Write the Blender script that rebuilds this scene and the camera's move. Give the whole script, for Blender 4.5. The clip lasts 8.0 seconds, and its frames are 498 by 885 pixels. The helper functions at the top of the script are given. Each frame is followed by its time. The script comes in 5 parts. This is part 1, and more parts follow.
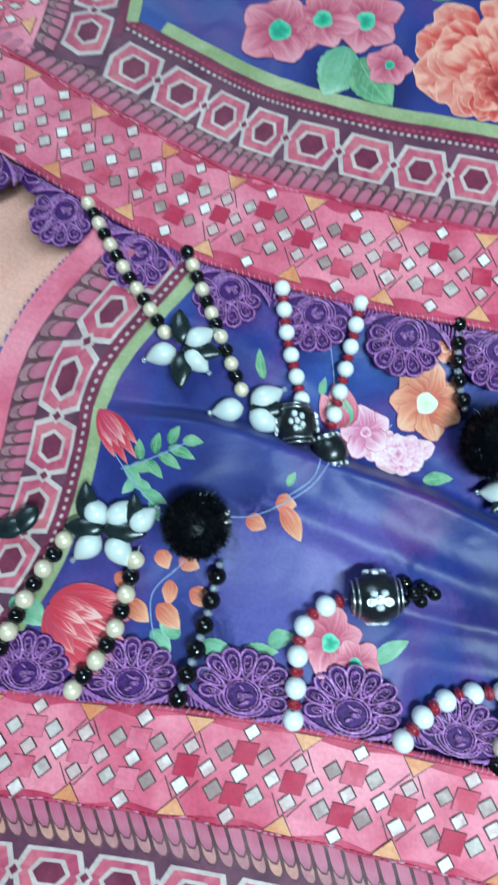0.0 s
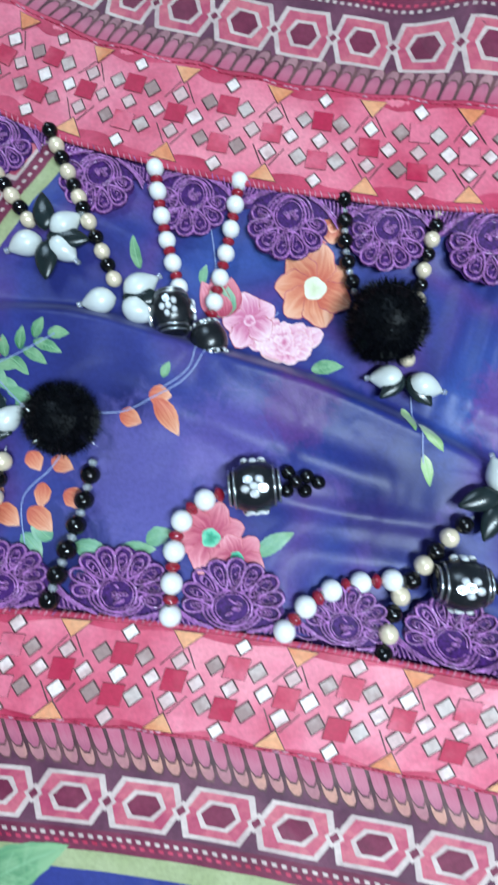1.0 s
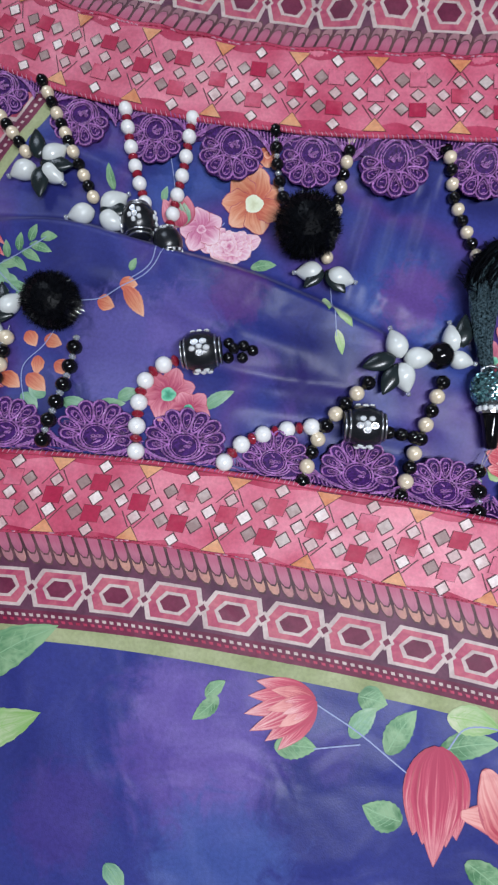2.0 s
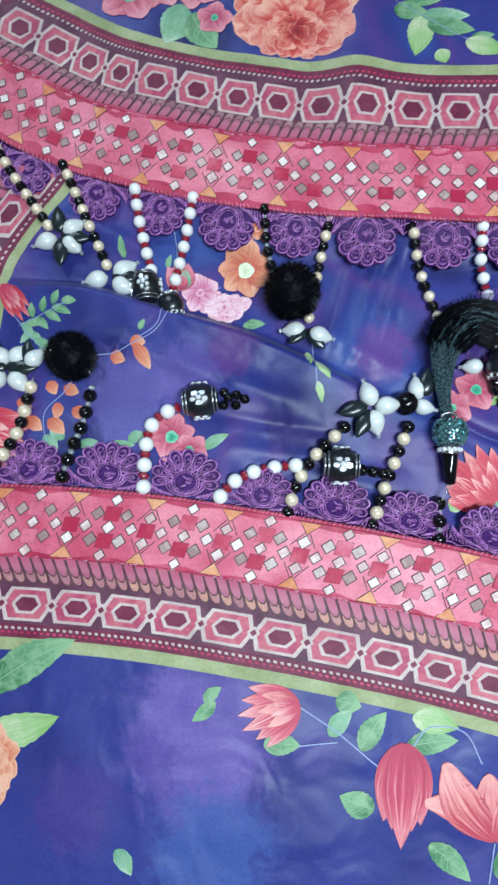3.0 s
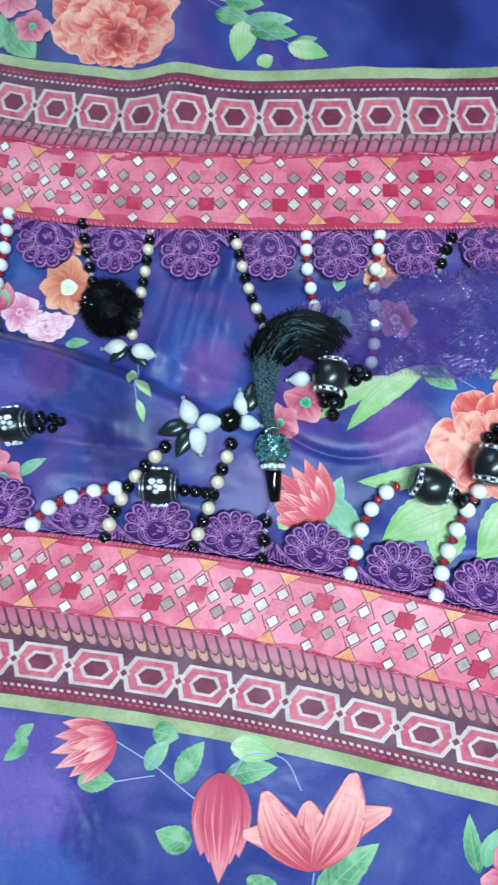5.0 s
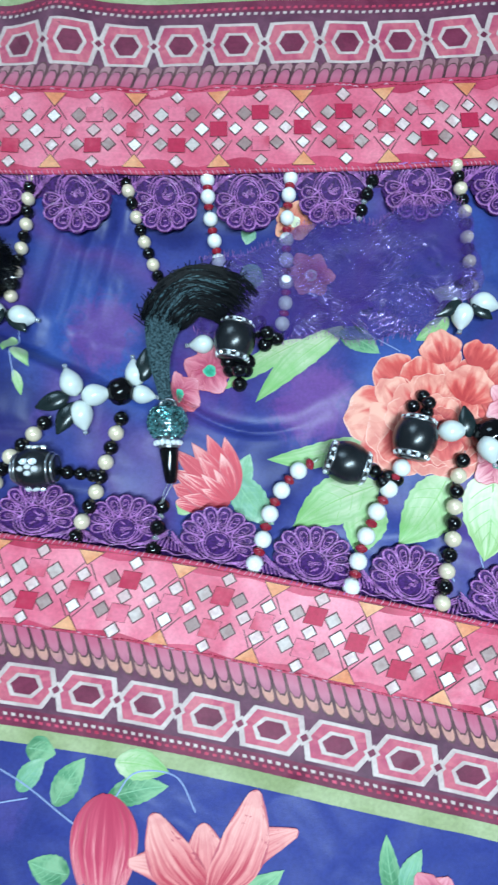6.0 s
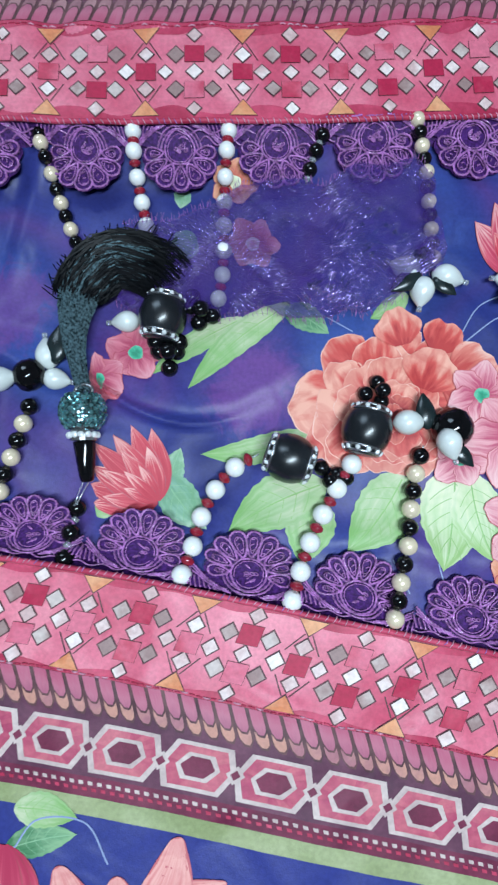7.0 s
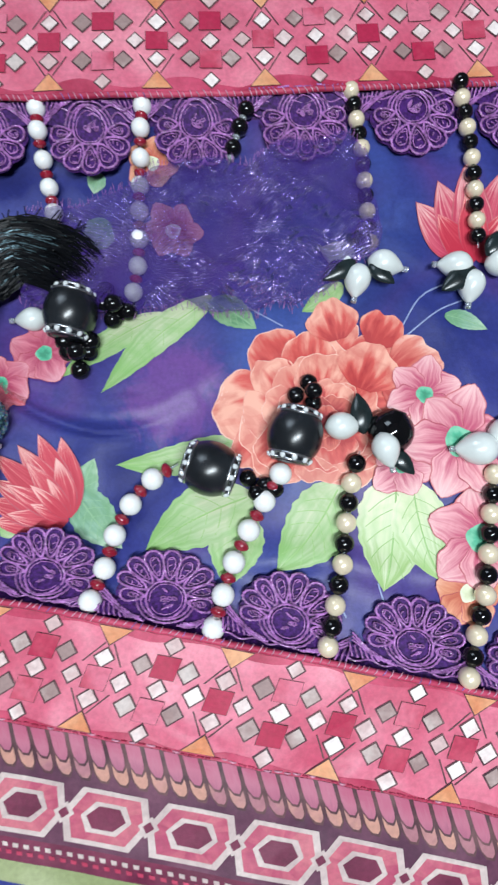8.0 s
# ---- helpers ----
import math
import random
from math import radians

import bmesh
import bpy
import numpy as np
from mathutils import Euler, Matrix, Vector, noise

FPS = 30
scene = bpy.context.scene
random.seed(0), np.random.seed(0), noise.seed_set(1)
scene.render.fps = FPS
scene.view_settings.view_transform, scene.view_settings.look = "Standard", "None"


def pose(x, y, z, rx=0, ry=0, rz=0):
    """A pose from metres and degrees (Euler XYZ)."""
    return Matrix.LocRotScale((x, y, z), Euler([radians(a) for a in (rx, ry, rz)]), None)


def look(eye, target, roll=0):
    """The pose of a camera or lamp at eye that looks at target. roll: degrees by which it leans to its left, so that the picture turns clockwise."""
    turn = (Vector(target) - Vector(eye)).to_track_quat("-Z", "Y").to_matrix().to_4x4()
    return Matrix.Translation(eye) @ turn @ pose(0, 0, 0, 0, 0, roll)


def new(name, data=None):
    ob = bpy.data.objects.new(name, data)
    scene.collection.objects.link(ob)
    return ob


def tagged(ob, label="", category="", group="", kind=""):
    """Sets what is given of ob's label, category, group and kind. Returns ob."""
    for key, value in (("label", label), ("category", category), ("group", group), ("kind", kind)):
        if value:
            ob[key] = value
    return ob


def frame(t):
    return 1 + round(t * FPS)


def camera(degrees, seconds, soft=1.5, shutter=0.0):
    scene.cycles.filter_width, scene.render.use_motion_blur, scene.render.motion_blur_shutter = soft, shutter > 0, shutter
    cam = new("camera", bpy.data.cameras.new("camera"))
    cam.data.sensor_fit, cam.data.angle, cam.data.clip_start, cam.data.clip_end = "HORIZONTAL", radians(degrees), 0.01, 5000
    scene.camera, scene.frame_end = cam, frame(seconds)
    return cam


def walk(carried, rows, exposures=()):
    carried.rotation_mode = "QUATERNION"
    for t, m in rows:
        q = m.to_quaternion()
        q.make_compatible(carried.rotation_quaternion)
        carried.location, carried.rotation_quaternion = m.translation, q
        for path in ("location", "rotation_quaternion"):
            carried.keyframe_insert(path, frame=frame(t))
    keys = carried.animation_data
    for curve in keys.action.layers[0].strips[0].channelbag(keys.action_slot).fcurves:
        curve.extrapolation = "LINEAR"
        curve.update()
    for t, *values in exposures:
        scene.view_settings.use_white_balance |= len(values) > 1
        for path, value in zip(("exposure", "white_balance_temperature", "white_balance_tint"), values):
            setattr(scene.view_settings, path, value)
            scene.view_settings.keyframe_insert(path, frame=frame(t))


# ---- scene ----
cam = camera(50.0, 8.0, soft=2.3, shutter=0.35)
PATH = [
    (0.0, -0.0988, -0.0335, 0.1557, 9.42, 2.42, 5.56),
    (0.4, -0.0878, -0.0404, 0.1450, 7.21, 2.11, 4.78),
    (0.5, -0.0852, -0.0406, 0.1435, 7.08, 2.07, 4.55),
    (1.0, -0.0670, -0.0518, 0.1424, 6.24, 1.50, 3.10),
    (1.5, -0.0513, -0.0870, 0.1596, 7.14, 2.79, 3.00),
    (1.7, -0.0461, -0.0955, 0.1662, 6.15, 2.76, 2.87),
    (2.8, -0.0418, -0.0955, 0.1985, 7.45, 2.60, 2.89),
    (2.9, -0.0436, -0.0928, 0.2014, 7.69, 2.53, 3.12),
    (3.0, -0.0419, -0.0901, 0.2032, 7.77, 2.03, 2.76),
    (3.4, -0.0280, -0.0862, 0.2063, 8.21, 2.38, 1.89),
    (3.5, -0.0243, -0.0851, 0.2072, 8.34, 2.32, 1.79),
    (4.0, -0.0132, -0.0804, 0.2111, 8.56, 1.89, 1.50),
    (4.2, -0.0101, -0.0807, 0.2099, 8.87, 2.04, 1.54),
    (5.3, 0.0282, -0.0799, 0.1881, 7.22, 0.80, 0.24),
    (5.4, 0.0292, -0.0822, 0.1850, 7.13, 1.07, 0.48),
    (5.5, 0.0320, -0.0836, 0.1818, 7.24, 1.12, 0.63),
    (5.7, 0.0414, -0.0845, 0.1767, 7.11, 1.03, 0.22),
    (6.0, 0.0544, -0.0828, 0.1707, 6.85, 0.69, -0.45),
    (6.3, 0.0601, -0.0806, 0.1656, 6.82, -0.29, -0.31),
    (6.5, 0.0601, -0.0776, 0.1628, 7.13, -0.39, -0.14),
    (7.0, 0.0702, -0.0802, 0.1482, 6.03, -0.90, -0.47),
    (7.4, 0.0755, -0.0776, 0.1448, 6.06, -0.94, -0.56),
    (7.5, 0.0782, -0.0771, 0.1433, 6.09, -1.07, -0.65),
    (8.0, 0.0913, -0.0770, 0.1334, 6.10, -0.90, -1.45),
]
walk(cam, [(t, pose(x, y, z, rx, ry, rz)) for t, x, y, z, rx, ry, rz in PATH],
     exposures=[(0.0, 0.40, 5620, -8), (0.5, 0.48, 5650, -5), (0.9, 0.45, 5800, 2), (1.5, -0.22, 6850, 26), (2.9, 0.22, 6230, 9), (4.1, 0.18, 6120, 8), (5.5, 0.36, 5680, -2),
                (6.4, 0.22, 5800, 3), (7.2, -0.03, 6080, 10), (7.5, -0.08, 6250, 12), (8.0, 0.12, 6650, 14)])

# ---- light: one tube lamp over the cloth, softer window light, in a closed dim room ----
world = bpy.data.worlds.new("world")
scene.world = world
world.use_nodes = True
world.node_tree.nodes["Background"].inputs[0].default_value = (0.8, 0.88, 1.0, 1)
world.node_tree.nodes["Background"].inputs[1].default_value = 0.06


def area_lamp(name, eye, target, size_x, size_y, watts, color):
    data = bpy.data.lights.new(name, "AREA")
    data.shape, data.size, data.size_y, data.energy, data.color = "RECTANGLE", size_x, size_y, watts, color
    ob = new(name, data)
    ob.matrix_world = look(eye, target)
    return ob


area_lamp("tube_light", (0.13, -0.20, 0.62), (0.06, -0.08, 0), 0.36, 0.05, 5.1, (0.80, 0.94, 1.0))
area_lamp("window_light", (-0.75, 1.3, 1.6), (0, 0, 0), 0.9, 0.9, 15, (0.68, 0.86, 1.0))

MM = 0.001
WORLD = {}


# ---- materials ----
def mat_nodes(name):
    m = bpy.data.materials.new(name)
    m.use_nodes = True
    nt = m.node_tree
    return m, nt, nt.nodes["Principled BSDF"], nt.links


def node(nt, kind, **values):
    n = nt.nodes.new(kind)
    for key, v in values.items():
        n.inputs[key.replace("_", " ")].default_value = v
    return n


def ramp(nt, stops):
    r = nt.nodes.new("ShaderNodeValToRGB")
    els = r.color_ramp.elements
    while len(els) < len(stops):
        els.new(0.5)
    for e, (p, c) in zip(els, stops):
        e.position, e.color = p, (*c, 1)
    return r


def cloth_material(name, colors, scale=18.0, rough=0.5, sheen=0.08, weave=0.05, detail=4.0, pieces=0.0, washes=()):
    """Printed satin: watercolour patches of the given colours, fine thread relief.
    washes: soft clouds of dye, or of shade put into the colour (x, y, radius in mm, colour, strength)."""
    m, nt, b, L = mat_nodes(name)
    co = nt.nodes.new("ShaderNodeTexCoord")
    n = node(nt, "ShaderNodeTexNoise", Scale=scale, Detail=detail, Roughness=0.55)
    L.new(co.outputs["Object"], n.inputs["Vector"])
    k = len(colors)
    r = ramp(nt, [(0.36 + 0.28 * i / max(1, k - 1), c) for i, c in enumerate(colors)])
    if pieces:
        geo = nt.nodes.new("ShaderNodeNewGeometry")
        own = nt.nodes.new("ShaderNodeMath")
        own.operation, own.inputs[1].default_value, own.inputs[2].default_value = "MULTIPLY_ADD", pieces, -pieces / 2
        L.new(geo.outputs["Random Per Island"], own.inputs[0])
        tot = nt.nodes.new("ShaderNodeMath")
        L.new(n.outputs["Fac"], tot.inputs[0]), L.new(own.outputs[0], tot.inputs[1])
        L.new(tot.outputs[0], r.inputs[0])
    else:
        L.new(n.outputs["Fac"], r.inputs[0])
    fine = node(nt, "ShaderNodeTexNoise", Scale=900.0, Detail=2.0)
    L.new(co.outputs["Object"], fine.inputs["Vector"])
    mix = nt.nodes.new("ShaderNodeMix")
    mix.data_type, mix.blend_type = "RGBA", "MULTIPLY"
    mix.inputs[0].default_value = 0.35
    fr = ramp(nt, [(0.3, (0.6, 0.6, 0.6)), (0.7, (1.15, 1.15, 1.15))])
    L.new(fine.outputs["Fac"], fr.inputs[0])
    ground = r.outputs[0]
    for wx, wy, wr, colour, much in washes:
        mp = node(nt, "ShaderNodeMapping", Location=(-wx / wr, -wy / wr, 0), Scale=(1000 / wr, 1000 / wr, 0))
        L.new(co.outputs["Object"], mp.inputs["Vector"])
        dist = nt.nodes.new("ShaderNodeVectorMath")
        dist.operation = "LENGTH"
        L.new(mp.outputs[0], dist.inputs[0])
        torn = node(nt, "ShaderNodeTexNoise", Scale=2.6, Detail=4.0, Roughness=0.6, Distortion=1.2)
        L.new(mp.outputs[0], torn.inputs["Vector"])
        edge = nt.nodes.new("ShaderNodeMath")
        edge.operation, edge.inputs[1].default_value = "MULTIPLY_ADD", 1.5
        L.new(torn.outputs["Fac"], edge.inputs[0]), L.new(dist.outputs["Value"], edge.inputs[2])
        soft = nt.nodes.new("ShaderNodeMapRange")
        soft.interpolation_type = "SMOOTHSTEP"
        for key, v in (("From Min", 1.9), ("From Max", 1.25), ("To Min", 0.0), ("To Max", much)):
            soft.inputs[key].default_value = v
        L.new(edge.outputs[0], soft.inputs["Value"])
        wash_mix = nt.nodes.new("ShaderNodeMix")
        wash_mix.data_type = "RGBA"
        wash_mix.inputs[7].default_value = (*colour, 1)
        L.new(soft.outputs[0], wash_mix.inputs[0]), L.new(ground, wash_mix.inputs[6])
        ground = wash_mix.outputs[2]
    L.new(ground, mix.inputs[6]), L.new(fr.outputs[0], mix.inputs[7])
    L.new(mix.outputs[2], b.inputs["Base Color"])
    crease = node(nt, "ShaderNodeTexNoise", Scale=42.0, Detail=1.6, Roughness=0.45, Distortion=0.8)
    thread = node(nt, "ShaderNodeTexNoise", Scale=2200.0, Detail=1.0)
    L.new(co.outputs["Object"], crease.inputs["Vector"]), L.new(co.outputs["Object"], thread.inputs["Vector"])
    bump = node(nt, "ShaderNodeBump", Strength=0.5, Distance=0.004)
    L.new(crease.outputs["Fac"], bump.inputs["Height"])
    bump2 = node(nt, "ShaderNodeBump", Strength=weave * 4, Distance=0.0002)
    L.new(thread.outputs["Fac"], bump2.inputs["Height"])
    L.new(bump.outputs[0], bump2.inputs["Normal"])
    L.new(bump2.outputs[0], b.inputs["Normal"])
    b.inputs["Roughness"].default_value = rough
    b.inputs["Specular IOR Level"].default_value = 0.3
    b.inputs["Sheen Weight"].default_value = sheen
    b.inputs["Sheen Roughness"].default_value = 0.4
    return m


def petal_material(name, base, mid, tip, streak=0.5, rough=0.55, stops=(0.15, 0.6, 1.0), across=9.0, blot=None, much=0.3, blot_scale=170.0, own=0.3):
    """Printed petal: colour runs from its base to its tip with streaks along it."""
    m, nt, b, L = mat_nodes(name)
    uv = nt.nodes.new("ShaderNodeUVMap")
    sep = nt.nodes.new("ShaderNodeSeparateXYZ")
    L.new(uv.outputs[0], sep.inputs[0])
    mp = node(nt, "ShaderNodeMapping", Scale=(across, 1.3, 1.0))
    L.new(uv.outputs[0], mp.inputs["Vector"])
    geo = nt.nodes.new("ShaderNodeNewGeometry")
    shift = nt.nodes.new("ShaderNodeVectorMath")
    L.new(mp.outputs[0], shift.inputs[0])
    mul = nt.nodes.new("ShaderNodeMath")
    mul.operation, mul.inputs[1].default_value = "MULTIPLY", 37.0
    L.new(geo.outputs["Random Per Island"], mul.inputs[0])
    L.new(mul.outputs[0], shift.inputs[1])
    n = node(nt, "ShaderNodeTexNoise", Scale=1.0, Detail=3.0)
    L.new(shift.outputs[0], n.inputs["Vector"])
    half = nt.nodes.new("ShaderNodeMath")
    half.operation, half.inputs[1].default_value, half.inputs[2].default_value = "MULTIPLY_ADD", streak * 1.6, -0.8 * streak
    L.new(n.outputs["Fac"], half.inputs[0])
    add = nt.nodes.new("ShaderNodeMath")
    L.new(sep.outputs["Y"], add.inputs[0]), L.new(half.outputs[0], add.inputs[1])
    isl = nt.nodes.new("ShaderNodeMath")
    isl.operation, isl.inputs[1].default_value, isl.inputs[2].default_value = "MULTIPLY_ADD", own, -own / 2
    L.new(geo.outputs["Random Per Island"], isl.inputs[0])
    add2 = nt.nodes.new("ShaderNodeMath")
    L.new(add.outputs[0], add2.inputs[0]), L.new(isl.outputs[0], add2.inputs[1])
    r = ramp(nt, list(zip(stops, (base, mid, tip))))
    L.new(add2.outputs[0], r.inputs[0])
    co = nt.nodes.new("ShaderNodeTexCoord")
    spots = node(nt, "ShaderNodeTexNoise", Scale=blot_scale, Detail=3.5, Roughness=0.6, Distortion=0.7)
    L.new(co.outputs["Object"], spots.inputs["Vector"])
    amount = nt.nodes.new("ShaderNodeMapRange")
    amount.inputs["From Min"].default_value, amount.inputs["From Max"].default_value = 0.42, 0.66
    amount.inputs["To Max"].default_value = much
    L.new(spots.outputs["Fac"], amount.inputs["Value"])
    mix = nt.nodes.new("ShaderNodeMix")
    mix.data_type = "RGBA"
    mix.inputs[7].default_value = (*(blot or base), 1)
    L.new(amount.outputs[0], mix.inputs[0]), L.new(r.outputs[0], mix.inputs[6])
    L.new(mix.outputs[2], b.inputs["Base Color"])
    b.inputs["Roughness"].default_value = rough
    b.inputs["Sheen Weight"].default_value = 0.2
    return m


def simple(name, color, rough=0.5, metal=0.0, vary=0.25, scale=300.0, bump=0.0, coat=0.0, trans=0.0, sheen=0.0, spec=0.5):
    m, nt, b, L = mat_nodes(name)
    co = nt.nodes.new("ShaderNodeTexCoord")
    n = node(nt, "ShaderNodeTexNoise", Scale=scale, Detail=3.0)
    L.new(co.outputs["Object"], n.inputs["Vector"])
    r = ramp(nt, [(0.3, [c * (1 - vary) for c in color]), (0.7, [min(1, c * (1 + vary)) for c in color])])
    L.new(n.outputs["Fac"], r.inputs[0])
    L.new(r.outputs[0], b.inputs["Base Color"])
    b.inputs["Roughness"].default_value, b.inputs["Metallic"].default_value = rough, metal
    b.inputs["Coat Weight"].default_value, b.inputs["Transmission Weight"].default_value = coat, trans
    b.inputs["Sheen Weight"].default_value = sheen
    b.inputs["Specular IOR Level"].default_value = spec
    if bump:
        bp = node(nt, "ShaderNodeBump", Strength=bump, Distance=0.0004)
        L.new(n.outputs["Fac"], bp.inputs["Height"])
        L.new(bp.outputs[0], b.inputs["Normal"])
    return m


# Blue and violet dyes, with satin shading painted in as navy and paler tones.
DYES_AND_SHADE = [(0.016, 0.019, 0.11), (0.026, 0.032, 0.175), (0.036, 0.044, 0.225), (0.078, 0.044, 0.216), (0.036, 0.046, 0.22), (0.042, 0.076, 0.29)]
# Violet washes are dye; navy ones by the folds paint in their shade.
BLUE = cloth_material("blue_printed_satin", DYES_AND_SHADE, 13, 0.42, 0.06, detail=2.5, washes=(
    (-98, -47, 22, (0.13, 0.11, 0.37), 0.75), (-76, -38, 16, (0.13, 0.09, 0.34), 0.6), (-58, -26, 12, (0.11, 0.035, 0.20), 0.7), (-36, -34, 19, (0.014, 0.025, 0.16), 0.85), (-120, 10, 16, (0.016, 0.02, 0.14), 0.6), (2, -22, 14, (0.17, 0.05, 0.24), 0.6), (74, -48, 15, (0.17, 0.06, 0.27), 0.75),
    (-30, -52, 18, (0.012, 0.014, 0.10), 0.7), (36, -40, 12, (0.10, 0.04, 0.22), 0.6), (140, -20, 24, (0.02, 0.03, 0.17), 0.7)))
BLUE_LOW = cloth_material("blue_printed_satin_shawl", DYES_AND_SHADE[1:3] + DYES_AND_SHADE[4:5], 13, 0.42, 0.06, detail=2.5, washes=(
    (-62, -171, 32, (0.105, 0.068, 0.30), 0.95), (-58, -178, 17, (0.16, 0.11, 0.37), 0.8), (-72, -160, 14, (0.15, 0.10, 0.36), 0.8), (-56, -207, 24, (0.06, 0.10, 0.33), 0.8),
    (-22, -172, 9, (0.08, 0.055, 0.26), 0.5), (-105, -195, 18, (0.07, 0.04, 0.22), 0.6), (30, -215, 16, (0.07, 0.06, 0.26), 0.5)))
PINK = cloth_material("pink_printed_satin", [(0.58, 0.085, 0.15), (0.69, 0.155, 0.235), (0.79, 0.25, 0.32)], 34, 0.42)
ROSE_BAND = cloth_material("deep_rose_print", [(0.40, 0.025, 0.07), (0.58, 0.07, 0.14)], 80, 0.5)
DARK = cloth_material("plum_print", [(0.09, 0.025, 0.055), (0.16, 0.05, 0.09)], 90, 0.55)
MAROON = cloth_material("maroon_print", [(0.13, 0.015, 0.045), (0.20, 0.03, 0.07)], 120, 0.55)
CREAM = cloth_material("cream_print", [(0.50, 0.37, 0.36), (0.64, 0.51, 0.48)], 120, 0.55)
CORAL = cloth_material("coral_print", [(0.40, 0.055, 0.12), (0.50, 0.10, 0.155), (0.57, 0.15, 0.19)], 70, 0.55, pieces=0.14)
RED_SQ = cloth_material("crimson_print", [(0.44, 0.018, 0.065), (0.56, 0.07, 0.125), (0.68, 0.16, 0.24)], 60, 0.55, pieces=0.45)
WHITE_P = cloth_material("white_print", [(0.62, 0.42, 0.41), (0.78, 0.61, 0.59), (0.86, 0.74, 0.71)], 150, 0.6, pieces=0.35)
GREY_P = cloth_material("taupe_print", [(0.33, 0.21, 0.20), (0.47, 0.34, 0.32), (0.60, 0.49, 0.46)], 120, 0.55, pieces=0.4)
ORANGE_P = cloth_material("orange_print", [(0.66, 0.22, 0.10), (0.76, 0.36, 0.19)], 120, 0.55, pieces=0.3)
ASH_P = cloth_material("ash_mauve_print", [(0.28, 0.12, 0.15), (0.40, 0.20, 0.22)], 120, 0.55, pieces=0.3)
LINE_P = cloth_material("brown_line_print", [(0.07, 0.025, 0.035), (0.15, 0.065, 0.07)], 200, 0.55)
GREEN_P = cloth_material("green_stripe_print", [(0.27, 0.31, 0.14), (0.40, 0.43, 0.24)], 60, 0.55)
SCALE_P = petal_material("mauve_scale_print", (0.44, 0.085, 0.16), (0.46, 0.13, 0.20), (0.36, 0.09, 0.16), 0.7)
PEACH = cloth_material("peach_cotton", [(0.80, 0.36, 0.27), (0.86, 0.46, 0.37)], 30, 0.75, 0.1)
PEARL = simple("white_pearl", (0.84, 0.83, 0.82), 0.22, vary=0.05, coat=0.4)
GOLD = simple("champagne_pearl", (0.84, 0.70, 0.51), 0.25, 0.2, vary=0.1, coat=0.5)
JET = simple("black_glass", (0.004, 0.004, 0.005), 0.06, vary=0.1)
GARNET = simple("garnet_glass", (0.28, 0.012, 0.03), 0.12, vary=0.3, coat=0.4)
CRYSTAL = simple("crystal", (0.90, 0.93, 0.95), 0.08, 0.25, vary=0.1)
CLEAR = simple("clear_bead", (0.80, 0.84, 0.88), 0.08, vary=0.05, trans=0.75)
SILVER = simple("antique_silver", (0.42, 0.43, 0.45), 0.25, 0.9, vary=0.4)
TEAL = simple("teal_crystal", (0.22, 0.46, 0.48), 0.10, 0.8, vary=0.9, scale=700)
THREAD = simple("purple_silk_thread", (0.33, 0.125, 0.36), 0.2, vary=0.55, scale=600, bump=0.7, sheen=0.12)
LACE_NET = simple("purple_lace_ground", (0.050, 0.011, 0.105), 0.6, vary=0.6, scale=1100, bump=0.5, spec=0.2)
SMOKE = simple("smoky_black_glass", (0.014, 0.022, 0.024), 0.24, vary=0.4, scale=250)
MILK = simple("milky_glass", (0.67, 0.70, 0.68), 0.24, vary=0.08, scale=200, coat=0.4)
STITCH = simple("pink_stitch_thread", (0.62, 0.28, 0.38), 0.45, vary=0.3, scale=900)
FIBRE = simple("black_fibre", (0.003, 0.0035, 0.005), 0.35, vary=0.4, scale=800, spec=0.12)
# The cord's sparkle is painted in as strong dark-to-pale teal speckle.
FIBRE_TEAL = simple("dark_teal_sparkle_fibre", (0.12, 0.19, 0.22), 0.16, 0.6, vary=0.98, scale=1300)
SATIN_JET = simple("satin_black_glass", (0.012, 0.014, 0.017), 0.27, vary=0.3, scale=250, spec=0.6)
TIP_P = cloth_material("dusty_mauve_print", [(0.40, 0.16, 0.19), (0.48, 0.22, 0.21), (0.56, 0.27, 0.21)], 120, 0.55, pieces=0.5)
WALL = simple("wall_paint", (0.30, 0.30, 0.31), 0.8, vary=0.04, scale=4, bump=0.05)


# ---- builders ----
def settle(ob, parent, m):
    WORLD[ob] = m
    if parent is not None:
        ob.parent = parent
        ob.matrix_parent_inverse = WORLD[parent].inverted()
    ob.matrix_basis = m
    return ob


def thing(name, at, label, category, group="", kind=""):
    """An Empty at the thing's base, in millimetres."""
    ob = new(name)
    ob.empty_display_size = 0.005
    settle(ob, None, Matrix.Translation(Vector(at) * MM))
    return tagged(ob, label, category, group, kind)


def put_mesh(name, me, parent, m=None, label=""):
    ob = settle(new(name, me), parent, m or Matrix.Identity(4))
    return tagged(ob, label)


